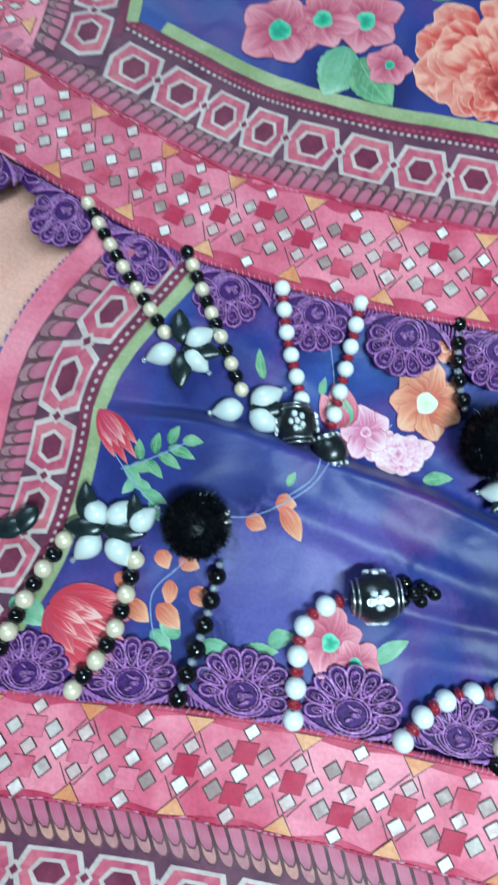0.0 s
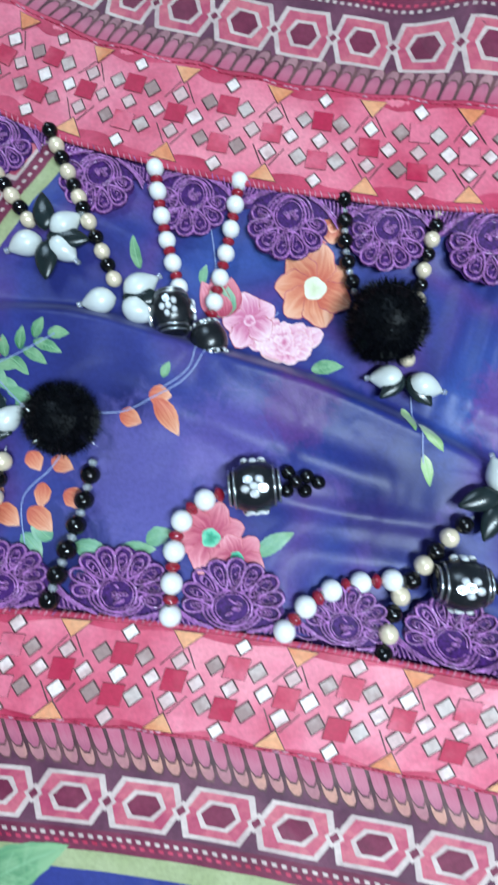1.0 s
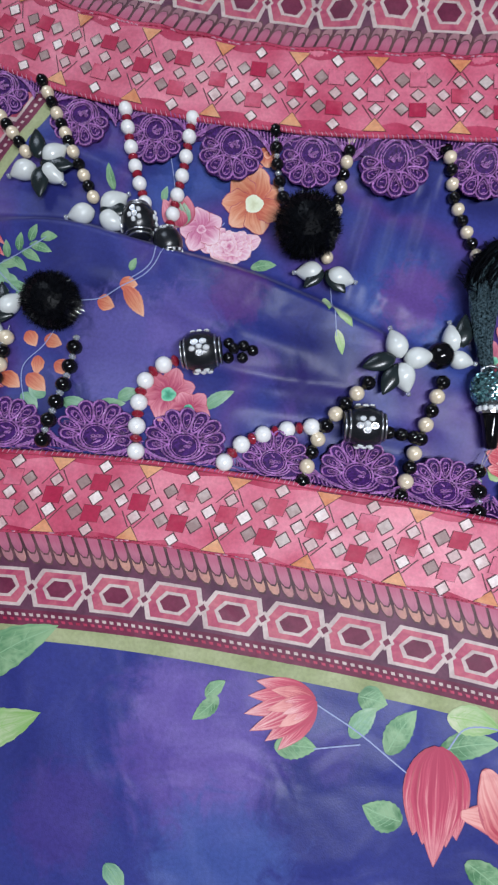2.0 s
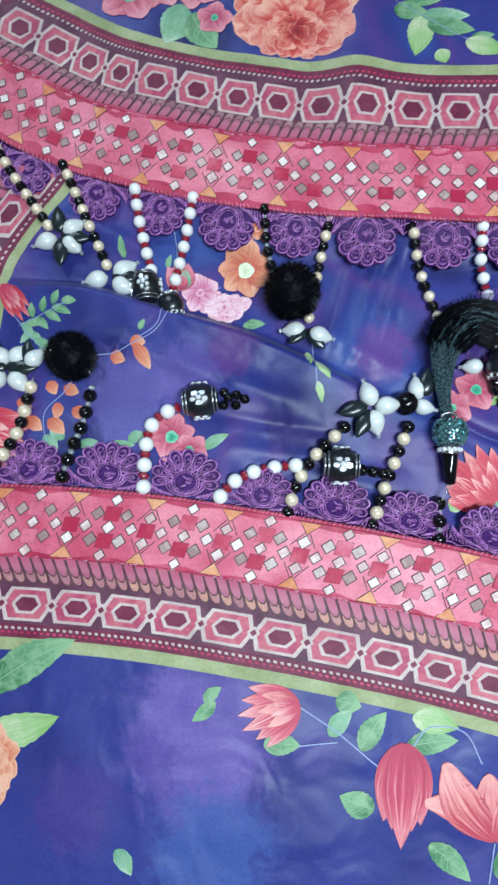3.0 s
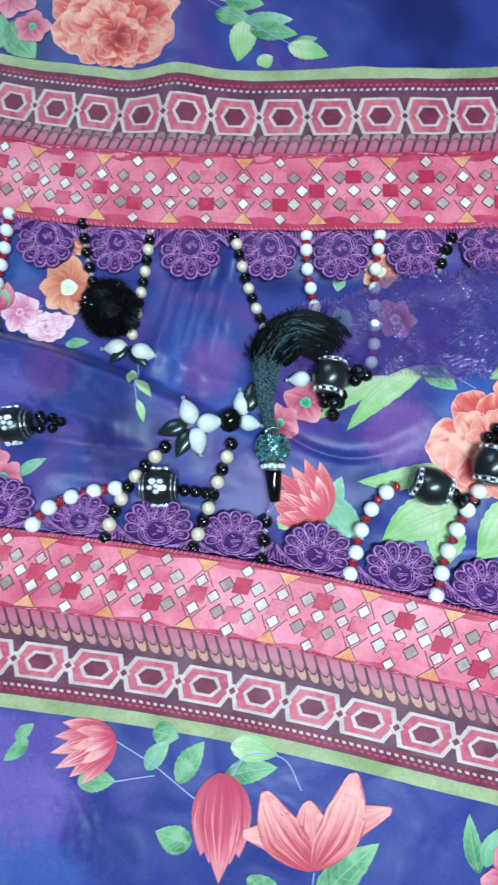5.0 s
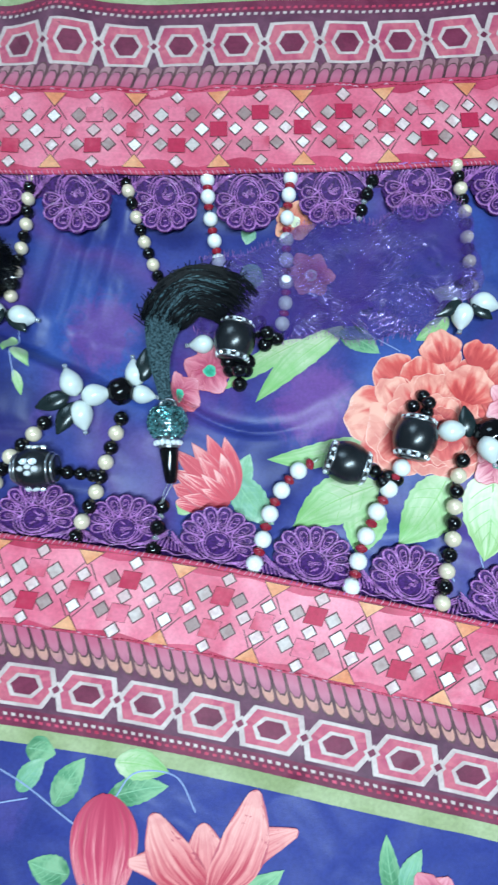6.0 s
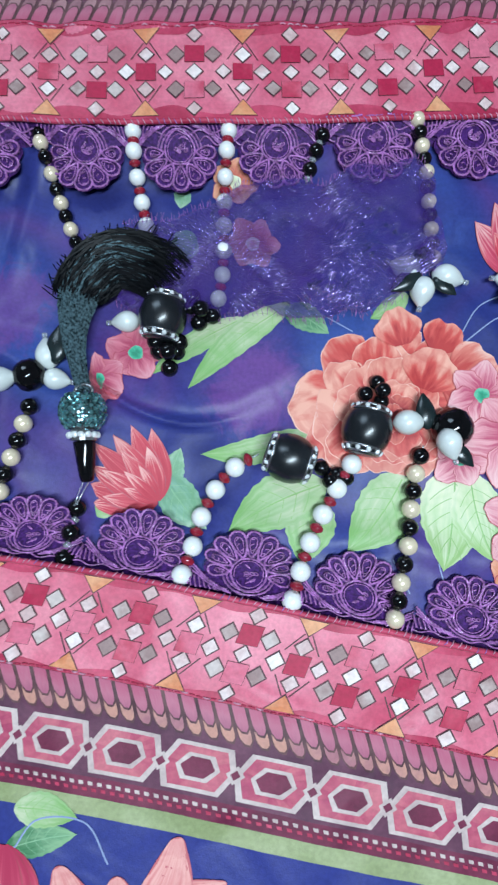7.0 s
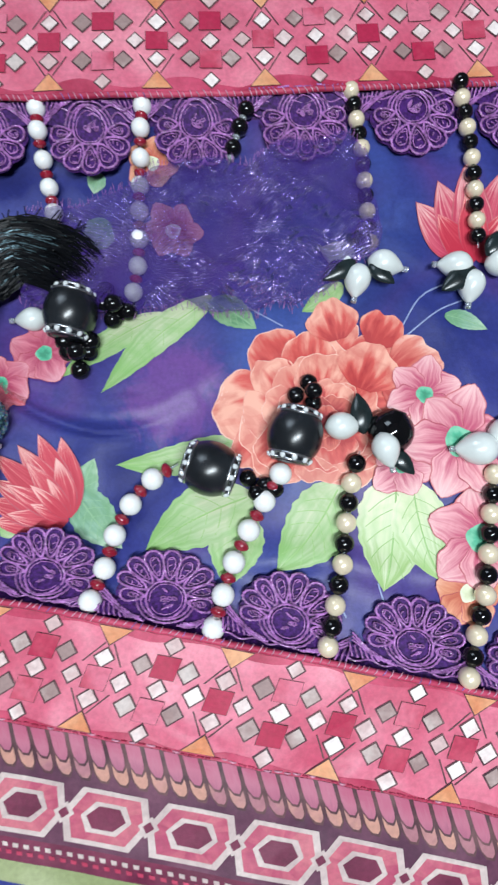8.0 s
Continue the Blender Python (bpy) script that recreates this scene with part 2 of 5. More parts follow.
class Sheet:
    """Collects faces, in millimetres, with a material slot and a UV each."""

    def __init__(self, *mats):
        self.v, self.f, self.m, self.uv, self.mats = [], [], [], [], mats

    def face(self, idx, mi=0, uvs=None):
        self.f.append(idx), self.m.append(mi)
        self.uv.extend(uvs or [(0.5, 0.5)] * len(idx))

    def grid(self, rows, mi=0):
        """rows: lists of points, all of one length."""
        o, n = len(self.v), len(rows[0])
        for r in rows:
            self.v.extend(r)
        for i in range(len(rows) - 1):
            for j in range(n - 1):
                a = o + i * n + j
                c = [(j / (n - 1), i / (len(rows) - 1)), ((j + 1) / (n - 1), i / (len(rows) - 1)), ((j + 1) / (n - 1), (i + 1) / (len(rows) - 1)), (j / (n - 1), (i + 1) / (len(rows) - 1))]
                self.face((a, a + 1, a + n + 1, a + n), mi, c)

    def poly(self, pts, mi=0):
        o = len(self.v)
        self.v.extend(pts)
        self.face(tuple(range(o, o + len(pts))), mi)

    def tube(self, pts, r, mi=0, sides=6, closed=False):
        pts = [Vector(p) for p in pts]
        n, o = len(pts), len(self.v)
        for i, p in enumerate(pts):
            a = pts[i - 1] if (i or closed) else p
            b = pts[(i + 1) % n] if (i < n - 1 or closed) else p
            t = (b - a).normalized()
            side = t.cross(Vector((0, 0, 1)))
            side = side.normalized() if side.length > 1e-4 else Vector((1, 0, 0))
            up = side.cross(t)
            rr = r(i / (n - 1)) if callable(r) else r
            for k in range(sides):
                w = 2 * math.pi * k / sides
                self.v.append(p + (side * math.cos(w) + up * math.sin(w)) * rr)
        for i in range(n if closed else n - 1):
            for k in range(sides):
                a, b = o + i * sides, o + ((i + 1) % n) * sides
                self.face((a + k, a + (k + 1) % sides, b + (k + 1) % sides, b + k), mi)
        if not closed:
            self.face(tuple(o + k for k in range(sides))[::-1], mi)
            self.face(tuple(o + (n - 1) * sides + k for k in range(sides)), mi)

    def lathe(self, profile, mi=0, sides=20, m=None):
        """profile: (radius, height) from bottom to top, round the z axis."""
        o, n = len(self.v), len(profile)
        for r, z in profile:
            for k in range(sides):
                w = 2 * math.pi * k / sides
                p = Vector((r * math.cos(w), r * math.sin(w), z))
                self.v.append(m @ p if m else p)
        for i in range(n - 1):
            for k in range(sides):
                a, b = o + i * sides, o + (i + 1) * sides
                self.face((a + k, a + (k + 1) % sides, b + (k + 1) % sides, b + k), mi)
        self.face(tuple(o + k for k in range(sides))[::-1], mi)
        self.face(tuple(o + (n - 1) * sides + k for k in range(sides)), mi)

    def mesh(self, name, smooth=True, flip_up=False):
        me = bpy.data.meshes.new(name)
        me.from_pydata([Vector(p) * MM for p in self.v], [], self.f)
        for m in self.mats:
            me.materials.append(m)
        me.polygons.foreach_set("material_index", self.m)
        me.polygons.foreach_set("use_smooth", [smooth] * len(self.f))
        layer = me.uv_layers.new(name="UVMap")
        layer.data.foreach_set("uv", [c for uv in self.uv for c in uv])
        if flip_up:
            bm = bmesh.new()
            bm.from_mesh(me)
            bm.normal_update()
            bmesh.ops.reverse_faces(bm, faces=[f for f in bm.faces if f.normal.z < 0])
            bm.to_mesh(me)
            bm.free()
        me.update()
        return me


def part(name, sheet, parent, label="", smooth=True, flip_up=False):
    return put_mesh(name, sheet.mesh(name, smooth, flip_up), parent, None, label)


def spline(pts, n):
    """n + 1 points of a smooth curve through pts."""
    p = [Vector((*q, 0)) if len(q) == 2 else Vector(q) for q in pts]
    p = [2 * p[0] - p[1]] + p + [2 * p[-1] - p[-2]]
    out, segs = [], len(p) - 3
    for i in range(n + 1):
        u = i / n * segs
        k = min(int(u), segs - 1)
        t = u - k
        a, b, c, d = p[k:k + 4]
        out.append(0.5 * ((2 * b) + (c - a) * t + (2 * a - 5 * b + 4 * c - d) * t * t + (3 * b - a - 3 * c + d) * t ** 3))
    return out


def smooth(a, b, x):
    t = max(0.0, min(1.0, (x - a) / (b - a)))
    return t * t * (3 - 2 * t)


class Line:
    """A smooth line on the cloth, measured by its length s; n is the way off it to its left (side 1) or right (-1)."""

    def __init__(self, pts, side, s_zero_x=None):
        self.p = spline(pts, 400)
        self.side = side
        self.s = [0.0]
        for a, b in zip(self.p, self.p[1:]):
            self.s.append(self.s[-1] + (b - a).length)
        self.s = np.array(self.s)
        self.x, self.y = np.array([q.x for q in self.p]), np.array([q.y for q in self.p])
        self.off = 0.0
        if s_zero_x is not None:
            self.off = float(np.interp(s_zero_x, self.x, self.s))
        self.length = float(self.s[-1])

    def at(self, s, n, shear=0.0):
        s = s + self.off + shear * n
        x, y = np.interp(s, self.s, self.x), np.interp(s, self.s, self.y)
        x0, y0 = np.interp(s - 6, self.s, self.x), np.interp(s - 6, self.s, self.y)
        x1, y1 = np.interp(s + 6, self.s, self.x), np.interp(s + 6, self.s, self.y)
        d = math.hypot(x1 - x0, y1 - y0) or 1
        tx, ty = (x1 - x0) / d, (y1 - y0) / d
        return x - ty * n * self.side, y + tx * n * self.side

    def y_at(self, x):
        return float(np.interp(x, self.x, self.y))


# The two facing lace edges and the inner green line of the under cloth's corner.
UPPER = Line([(-330, 148), (-240, 102), (-178, 69.5), (-141, 51.5), (-107, 41.5), (-58, 33), (0, 29.8), (92, 29.6), (150, 32), (240, 35), (330, 38)], 1, 14)
LOWER = Line([(-330, -92), (-220, -86), (-150, -83), (-90, -84), (-30, -90), (30, -98.5), (90, -111), (150, -124), (240, -146), (330, -170)], -1, 33)
CORNER = Line([(-100, 75), (-122, 50), (-136, 30), (-146.5, 15), (-151, 2), (-152.5, -20), (-157, -45), (-168, -75), (-182, -110)], -1)
FOLD = Line([(-330, 10), (-200, 6), (-151, 0), (-119, -2), (-103, -5), (-80, -11), (-55, -17), (-28, -27), (0, -39), (40, -55), (120, -80), (330, -100)], 1)


def wob(x, y, scale, seed=0.0):
    return noise.noise(Vector((x / scale, y / scale, seed)))


def hollow(x, y):
    """How deep the under cloth sinks below the two shawls: most in the middle of its length."""
    d = float(np.interp(x, (-175, -120, -70, -35, 0, 55, 85, 105, 135, 200), (0.0, 2.0, 4.5, 7.0, 9.5, 9.5, 7.0, 4.5, 2.5, 1.5)))
    d -= 5.5 * smooth(-42, -62, x) * smooth(-45, -80, y)
    near = min(UPPER.y_at(x) - y, y - LOWER.y_at(x))
    return d * (0.5 + 0.5 * smooth(0, 18, near))


def lie(x, y):
    """A point of the flat plan carried outwards as the cloth sinks."""
    cx = float(np.interp(x, (-200, -110, -50, 0, 22, 32, 200), (-95, -88, -40, -10, -10, 84, 88)))
    cy = float(np.interp(x, (-90, -40, 60), (-42, -80, -78)))
    k = hollow(x, y) / float(np.interp(x, (-90, -40, 22, 32), (145, 200, 200, 139)))
    return x + (x - cx) * k, y + (y - cy) * k


def base_z(x, y):
    d = FOLD.y_at(x) - y
    a = 9.0 * smooth(40, -30, x) * smooth(-166, -122, x)
    z = a * smooth(-2.5, 4.0, d) * math.exp(-max(0.0, d - 4) / 26.0)
    # shallow pull folds
    yc = -57 + 0.013 * (x - 58) ** 2
    z += 1.6 * math.exp(-((y - yc - 4.5) / 5.0) ** 2) * smooth(18, 34, x) * smooth(96, 66, x)
    z -= 3.4 * math.exp(-((y - yc + 1.0) / 1.2) ** 2) * smooth(18, 30, x) * smooth(74, 46, x)
    z -= 1.3 * math.exp(-((y + 54 + 0.1 * (x + 45)) / 2.6) ** 2) * smooth(-75, -55, x) * smooth(-10, -30, x)
    for x0, y0, slope, w, h, x1, x2 in ((-60, -38, -0.28, 5.0, 2.2, -110, -30), (-40, -68, -0.10, 4.0, 1.5, -60, 10), (10, -30, -0.45, 5.0, 2.0, -25, 35), (70, 5, 0.20, 5.0, 1.6, 40, 130), (100, -92, -0.15, 4.5, 1.3, 60, 150), (-115, 22, -0.35, 4.5, 2.0, -140, -85)):
        yl = y0 + slope * (x - x0) + 3 * wob(x, x0, 25, 2.0)
        z += h * math.exp(-((y - yl) / w) ** 2) * smooth(x1 - 10, x1 + 15, x) * smooth(x2 + 10, x2 - 15, x)
    for xr, w, h in ((-14, 3.4, 2.2), (-4, 2.6, 1.8), (6, 3.6, 2.2)):
        z += h * math.exp(-((x - xr - 0.25 * (y - 5)) / w) ** 2) * smooth(-35, -10, y) * smooth(40, 15, y)
    z += 1.9 * wob(x, y, 38, 3.1) + 0.65 * wob(x, y, 14, 7.7) + 0.4 - hollow(x, y)
    z -= (1.8 + max(0.0, -hollow(x, y))) * (smooth(-5, 2, y - UPPER.y_at(x)) + smooth(-5, 2, LOWER.y_at(x) - y))
    return z


def upper_z(x, y):
    z = 1.6 + 1.2 * wob(x, y, 45, 11.0) + 0.45 * wob(x, y, 11, 5.0)
    z += 3.0 * math.exp(-((x + 12) / 12.0) ** 2) * smooth(62, 84, y)
    z -= 1.8 * math.exp(-((x + 32) / 11.0) ** 2) * smooth(62, 84, y)
    z += 2.0 * math.exp(-((x - 60 - 0.4 * (y - 100)) / 11.0) ** 2) * smooth(90, 110, y)
    n = y - UPPER.y_at(x)
    z += 0.5 * math.sin(x / 3.1 + 2 * wob(x, y, 20, 2)) * math.exp(-((n - 33) / 5.0) ** 2)
    return z


def lower_z(x, y):
    z = 1.6 + 1.2 * wob(x, y, 50, 21.0) + 0.35 * wob(x, y, 12, 15.0)
    n = LOWER.y_at(x) - y
    z += 0.45 * math.sin(x / 2.9 + 2 * wob(x, y, 20, 9)) * math.exp(-((n - 26) / 3.0) ** 2)
    return z


def support(x, y):
    if y > UPPER.y_at(x):
        return upper_z(x, y)
    if y < LOWER.y_at(x):
        return lower_z(x, y)
    return max(base_z(x, y), 0.4 - hollow(x, y))


def drape(z_of, pts, off):
    return [Vector((x, y, z_of(x, y) + off)) for x, y in pts]


# ---- room ----
def slab(name, lo, hi, mat, label, kind="structure"):
    s = Sheet(mat)
    (x0, y0, z0), (x1, y1, z1) = lo, hi
    s.v = [(x, y, z) for z in (z0, z1) for x, y in ((x0, y0), (x1, y0), (x1, y1), (x0, y1))]
    for f in ((0, 3, 2, 1), (4, 5, 6, 7), (0, 1, 5, 4), (1, 2, 6, 5), (2, 3, 7, 6), (3, 0, 4, 7)):
        s.face(f)
    return tagged(part(name, s, None, label, smooth=False), kind=kind)


for nm, lo, hi in (("wall_north", (-1700, 1600, -600), (1700, 1700, 2500)), ("wall_south", (-1700, -1700, -600), (1700, -1600, 2500)),
                   ("wall_east", (1600, -1600, -600), (1700, 1600, 2500)), ("wall_west", (-1700, -1600, -600), (-1600, 1600, 2500))):
    slab(nm, lo, hi, WALL, "plain grey painted wall")
slab("ceiling", (-1700, -1700, 2500), (1700, 1700, 2600), WALL, "plain grey painted ceiling")
slab("floor", (-1700, -1700, -700), (1700, 1700, -600), WALL, "plain grey floor")


def bed():
    s = Sheet(PEACH)
    n = 60
    s.grid([[Vector((-900 + 1800 * i / n, -900 + 1800 * j / n, -17 + 1.5 * wob(-900 + 30 * i, -900 + 30 * j, 60, 1.5))) for i in range(n + 1)] for j in range(n + 1)])
    ob = part("bed_sheet", s, None, "peach cotton bed sheet spread under the cloths", flip_up=True)
    tagged(ob, category="bed sheet")
    slab("bed_base", (-890, -890, -600), (890, 890, -21), PEACH, "peach covered bed under the sheet")


bed()


# ---- the three cloths ----
def cloth_between(z_of, line, n0, n1, s0, s1, step, mat, off=0.0, rows=None):
    """A strip along a line from n0 to n1, laid on the surface z_of."""
    s = Sheet(mat)
    k = max(1, int(abs(n1 - n0) / step)) if rows is None else rows
    m = int((s1 - s0) / step)
    out = []
    for j in range(k + 1):
        n = n0 + (n1 - n0) * j / k
        pts = [line.at(s0 + (s1 - s0) * i / m, n) for i in range(m + 1)]
        out.append(drape(z_of, pts, off))
    s.grid(out)
    return s


S0, S1 = -262, 225
upper = thing("shawl", (0, 120, 4), "blue floral satin shawl with pink geometric border and lace edge", "shawl", "facing shawl edges")
lower = thing("shawl", (0, -180, 4), "blue floral satin shawl with pink geometric border, spread flat", "shawl", "facing shawl edges")
under = thing("under_cloth", (0, -30, 1), "creased blue floral satin cloth with a rounded bordered corner", "cloth")


def sheet_of(z_of, inside, x0, x1, y0, y1, step, mat):
    """A height-field cloth over the rectangle, kept where inside(x, y)."""
    s = Sheet(mat)
    nx, ny = int((x1 - x0) / step), int((y1 - y0) / step)
    idx = {}
    for j in range(ny + 1):
        for i in range(nx + 1):
            x, y = x0 + i * step, y0 + j * step
            if inside(x, y):
                idx[i, j] = len(s.v)
                s.v.append(Vector((x, y, z_of(x, y))))
    for (i, j) in list(idx):
        q = [(i, j), (i + 1, j), (i + 1, j + 1), (i, j + 1)]
        if all(k in idx for k in q):
            s.face(tuple(idx[k] for k in q))
    return s


CORNER_PTS = [CORNER.at(k * 5, 0) for k in range(int(CORNER.length / 5))]


def corner_n(x, y):
    """How far a point lies outside the corner's green line."""
    best = min(CORNER_PTS, key=lambda q: (q[0] - x) ** 2 + (q[1] - y) ** 2)
    d = math.hypot(best[0] - x, best[1] - y)
    return d if x < best[0] else -d


part("cloth", sheet_of(base_z, lambda x, y: LOWER.y_at(x) - 4 < y < UPPER.y_at(x) + 5 and (x > -120 or corner_n(x, y) < 39), -205, 250, -135, 78, 1.0, BLUE), under, "creased blue satin", flip_up=True)
s = cloth_between(upper_z, UPPER, 0, 190, -290, 250, 2.0, BLUE)
part("cloth", s, upper, "blue satin ground", flip_up=True)
s = cloth_between(lower_z, LOWER, 0, 190, -290, 250, 2.0, BLUE_LOW)
part("cloth", s, lower, "blue satin ground", flip_up=True)


def hexagon(cx, cy, w, h, cut):
    """Corners of a long hexagon with points left and right."""
    return [(cx - w, cy), (cx - w + cut, cy + h), (cx + w - cut, cy + h), (cx + w, cy), (cx + w - cut, cy - h), (cx - w + cut, cy - h)]


class Border:
    """A printed border along a line: its layers lie a hair above the cloth."""

    def __init__(self, line, z_of, parent, shear=0.0):
        self.line, self.z, self.parent, self.shear = line, z_of, parent, shear

    def lay(self, pts, off):
        return drape(self.z, [self.line.at(a, b, self.shear) for a, b in pts], off)

    def strip(self, name, n0, n1, s0, s1, mat, off, label=""):
        rows = max(2, int((n1 - n0) / 2))
        part(name, cloth_between(self.z, self.line, n0, n1, s0, s1, 2.0, mat, off, rows), self.parent, label, flip_up=True)

    def ring(self, sheet, outer, inner, mi, off):
        n = len(outer)
        for i in range(n):
            j = (i + 1) % n
            for k in range(4):
                oa, ob_ = [tuple(outer[i][c] + (outer[j][c] - outer[i][c]) * q / 4 for c in (0, 1)) for q in (k, k + 1)]
                ia, ib = [tuple(inner[i][c] + (inner[j][c] - inner[i][c]) * q / 4 for c in (0, 1)) for q in (k, k + 1)]
                sheet.poly(self.lay([oa, ob_, ib, ia], off), mi)

    def fill(self, sheet, pts, mi, off):
        c = (sum(p[0] for p in pts) / len(pts), sum(p[1] for p in pts) / len(pts))
        o, n = len(sheet.v), len(pts)
        sheet.v.extend(self.lay([c] + list(pts), off))
        for i in range(n):
            sheet.face((o, o + 1 + i, o + 1 + (i + 1) % n), mi)

    def hexes(self, s0, s1, n, pitch, h, phase):
        k = math.ceil((s0 - phase) / pitch)
        while phase + k * pitch < s1:
            c = phase + k * pitch
            sh = Sheet(CREAM, CORAL, MAROON)
            o = hexagon(c, n, pitch * 0.52, h, pitch * 0.14)
            i1 = hexagon(c, n, pitch * 0.52 - 1.6, h - 1.0, pitch * 0.14 - 0.3)
            i2 = hexagon(c, n, pitch * 0.30, h * 0.56, pitch * 0.125)
            i3 = hexagon(c, n, pitch * 0.30 - 1.3, h * 0.56 - 0.9, pitch * 0.125 - 0.25)
            self.ring(sh, o, i1, 0, 0.24)
            self.ring(sh, i1, i2, 1, 0.22)
            self.ring(sh, i2, i3, 0, 0.24)
            self.fill(sh, i3, 2, 0.22)
            # crossing lines and the small dark lozenge towards the next one
            e = c + pitch / 2
            self.fill(sh, [(e - 2.5, n), (e, n + 2.5), (e + 2.5, n), (e, n - 2.5)], 0, 0.27)
            self.fill(sh, [(e - 1.35, n), (e, n + 1.35), (e + 1.35, n), (e, n - 1.35)], 2, 0.30)
            part("hexagon_print", sh, self.parent, smooth=False, flip_up=True)
            k += 1

    def dashes(self, s0, s1, n, pitch, a, b, mat, name="dash_print"):
        sh = Sheet(mat)
        c = s0
        while c < s1:
            sh.poly(self.lay([(c - a * 1.1, n - b), (c + a * 0.7, n - b), (c + a * 1.1, n + b), (c - a * 0.6, n + b)], 0.26))
            c += pitch
        tagged(part(name, sh, self.parent, smooth=False, flip_up=True), kind="stuff")

    def scales(self, s0, s1, n0, n1, pitch, lean, tip=None):
        sh = Sheet(LINE_P, SCALE_P, tip or ORANGE_P)
        c, rng = s0, random.Random(4)
        while c < s1:
            h = n1 - n0
            w = pitch * 0.38

            def tongue(grow, a, b):
                pts = []
                for i in range(6):
                    t = i / 5
                    nn = n0 + h * (a + (b - a) * t)
                    ww = (w + grow) * (1 - max(0, (t - 0.5) / 0.5) ** 3 * 0.62)
                    mid = c + lean * (nn - n0)
                    pts.append(self.lay([(mid - ww, nn), (mid, nn), (mid + ww, nn)], 0.20))
                return pts
            for grow, a, b, mi, lift in ((0.72, 0.0, 1.0, 0, 0.0), (0.0, 0.45, 0.94, 2, 0.06), (0.25, 0.0, 0.68, 0, 0.12), (0.0, 0.0, 0.62, 1, 0.18)):
                rows = tongue(grow, a, b)
                sh.grid([[p + Vector((0, 0, lift)) for p in r] for r in rows], mi)
            c += pitch
        tagged(part("scale_print", sh, self.parent, smooth=False, flip_up=True), kind="stuff")

    def mosaic(self, s0, s1, nb, nt, pitch, phase):
        """Triangles, squares and lozenges of the pink band."""
        half, mid = (nt - nb) / 2, (nt + nb) / 2
        u, groups = pitch, {"triangle_print": Sheet(LINE_P, ORANGE_P), "white_lozenge_print": Sheet(LINE_P, WHITE_P),
                            "taupe_lozenge_print": Sheet(LINE_P, GREY_P), "square_print": Sheet(LINE_P, RED_SQ)}
        rng = random.Random(9)

        def lozenge(key, s, n, r):
            r *= rng.uniform(0.92, 1.08)
            for grow, mi, off in ((0.55, 0, 0.36), (0.0, 1, 0.44)):
                q = r + grow
                self.fill(groups[key], [(s - q, n), (s, n + q), (s + q, n), (s, n - q)], mi, off)

        def square(s, n, r):
            for grow, mi, off in ((0.1, 0, 0.38), (0.0, 1, 0.46)):
                q = r + grow
                self.fill(groups["square_print"], [(s - q * 1.1, n - q), (s + q * 1.1, n - q), (s + q * 1.1, n + q), (s - q * 1.1, n + q)], mi, off)
        k = math.ceil((s0 - phase) / u)
        lines = Sheet(LINE_P)
        while phase + k * u < s1:
            c = phase + k * u
            for d in (1, -1):
                n_out, n_in = mid + d * half, mid + d * half * 0.66
                for grow, mi, off in ((0.35, 0, 0.40), (0.0, 1, 0.48)):
                    self.fill(groups["triangle_print"], [(c - 3.9 - grow, n_out + d * grow * 0.4), (c, n_in - d * grow * 1.3), (c + 3.9 + grow, n_out + d * grow * 0.4)], mi, off)
                lozenge("white_lozenge_print", c, mid + d * half * 0.40, 2.2)
                lozenge("white_lozenge_print", c + u / 2, mid + d * half * 0.86, 2.1)
                square(c + u / 2, mid + d * half * 0.42, 2.65)
                for e in (0.31, 0.69):
                    lozenge("taupe_lozenge_print", c + u * e, mid + d * half * 0.40, 2.35)
                for e in (-1, 1):
                    a, b = (c + e * 1.0, n_in + d * 0.3), (c + e * 4.6, mid + d * half * 0.40 + d * 1.2)
                    lines.poly(self.lay([(a[0] - 0.22, a[1]), (a[0] + 0.22, a[1]), (b[0] + 0.22, b[1] - d * 2.8), (b[0] - 0.22, b[1] - d * 2.8)], 0.26))
            square(c, mid, 2.65)
            for e in (0.2, 0.5, 0.8):
                lozenge("white_lozenge_print", c + u * e, mid, 2.2)
            k += 1
        for key, sh in groups.items():
            tagged(part(key, sh, self.parent, smooth=False, flip_up=True), kind="stuff")
        tagged(part("line_print", lines, self.parent, smooth=False, flip_up=True), kind="stuff")


def wavy_strip(border, n_edge, d, s0, s1, parent, deep=1.0):
    """The deeper rose wave along an edge of the pink band."""
    sh = Sheet(ROSE_BAND)
    m = int((s1 - s0) / 1.5)
    a, b = [], []
    for i in range(m + 1):
        s = s0 + (s1 - s0) * i / m
        a.append((s, n_edge))
        b.append((s, n_edge + d * deep * (3.2 + 1.5 * math.sin(s / 4.55) + 0.8 * wob(s, n_edge, 7, 3))))
    sh.grid([border.lay(a, 0.2), border.lay(b, 0.2)])
    part("rose_wave_print", sh, parent, flip_up=True)


bu = Border(UPPER, upper_z, upper)
bu.strip("pink_band", 0, 33, S0, S1, PINK, 0.12, "pink printed band")
bu.strip("plum_band", 33, 61, S0, S1, DARK, 0.12, "dark plum printed band")
bu.strip("edge_band", 61, 65, S0, S1, MAROON, 0.12, "maroon dotted band")
bu.strip("green_stripe", 65, 69.5, S0 + 60, S1, GREEN_P, 0.14, "olive green printed stripe")
wavy_strip(bu, 1, 1, S0, S1, upper), wavy_strip(bu, 33, -1, S0, S1, upper)
bu.mosaic(S0, S1, 2.5, 30.5, 28.9, 0.0)
bu.scales(S0, S1, 33, 41.5, 4.6, 0.35, ASH_P)
bu.hexes(S0 + 54, S1, 48.8, 19.75, 7.9, -4.3)
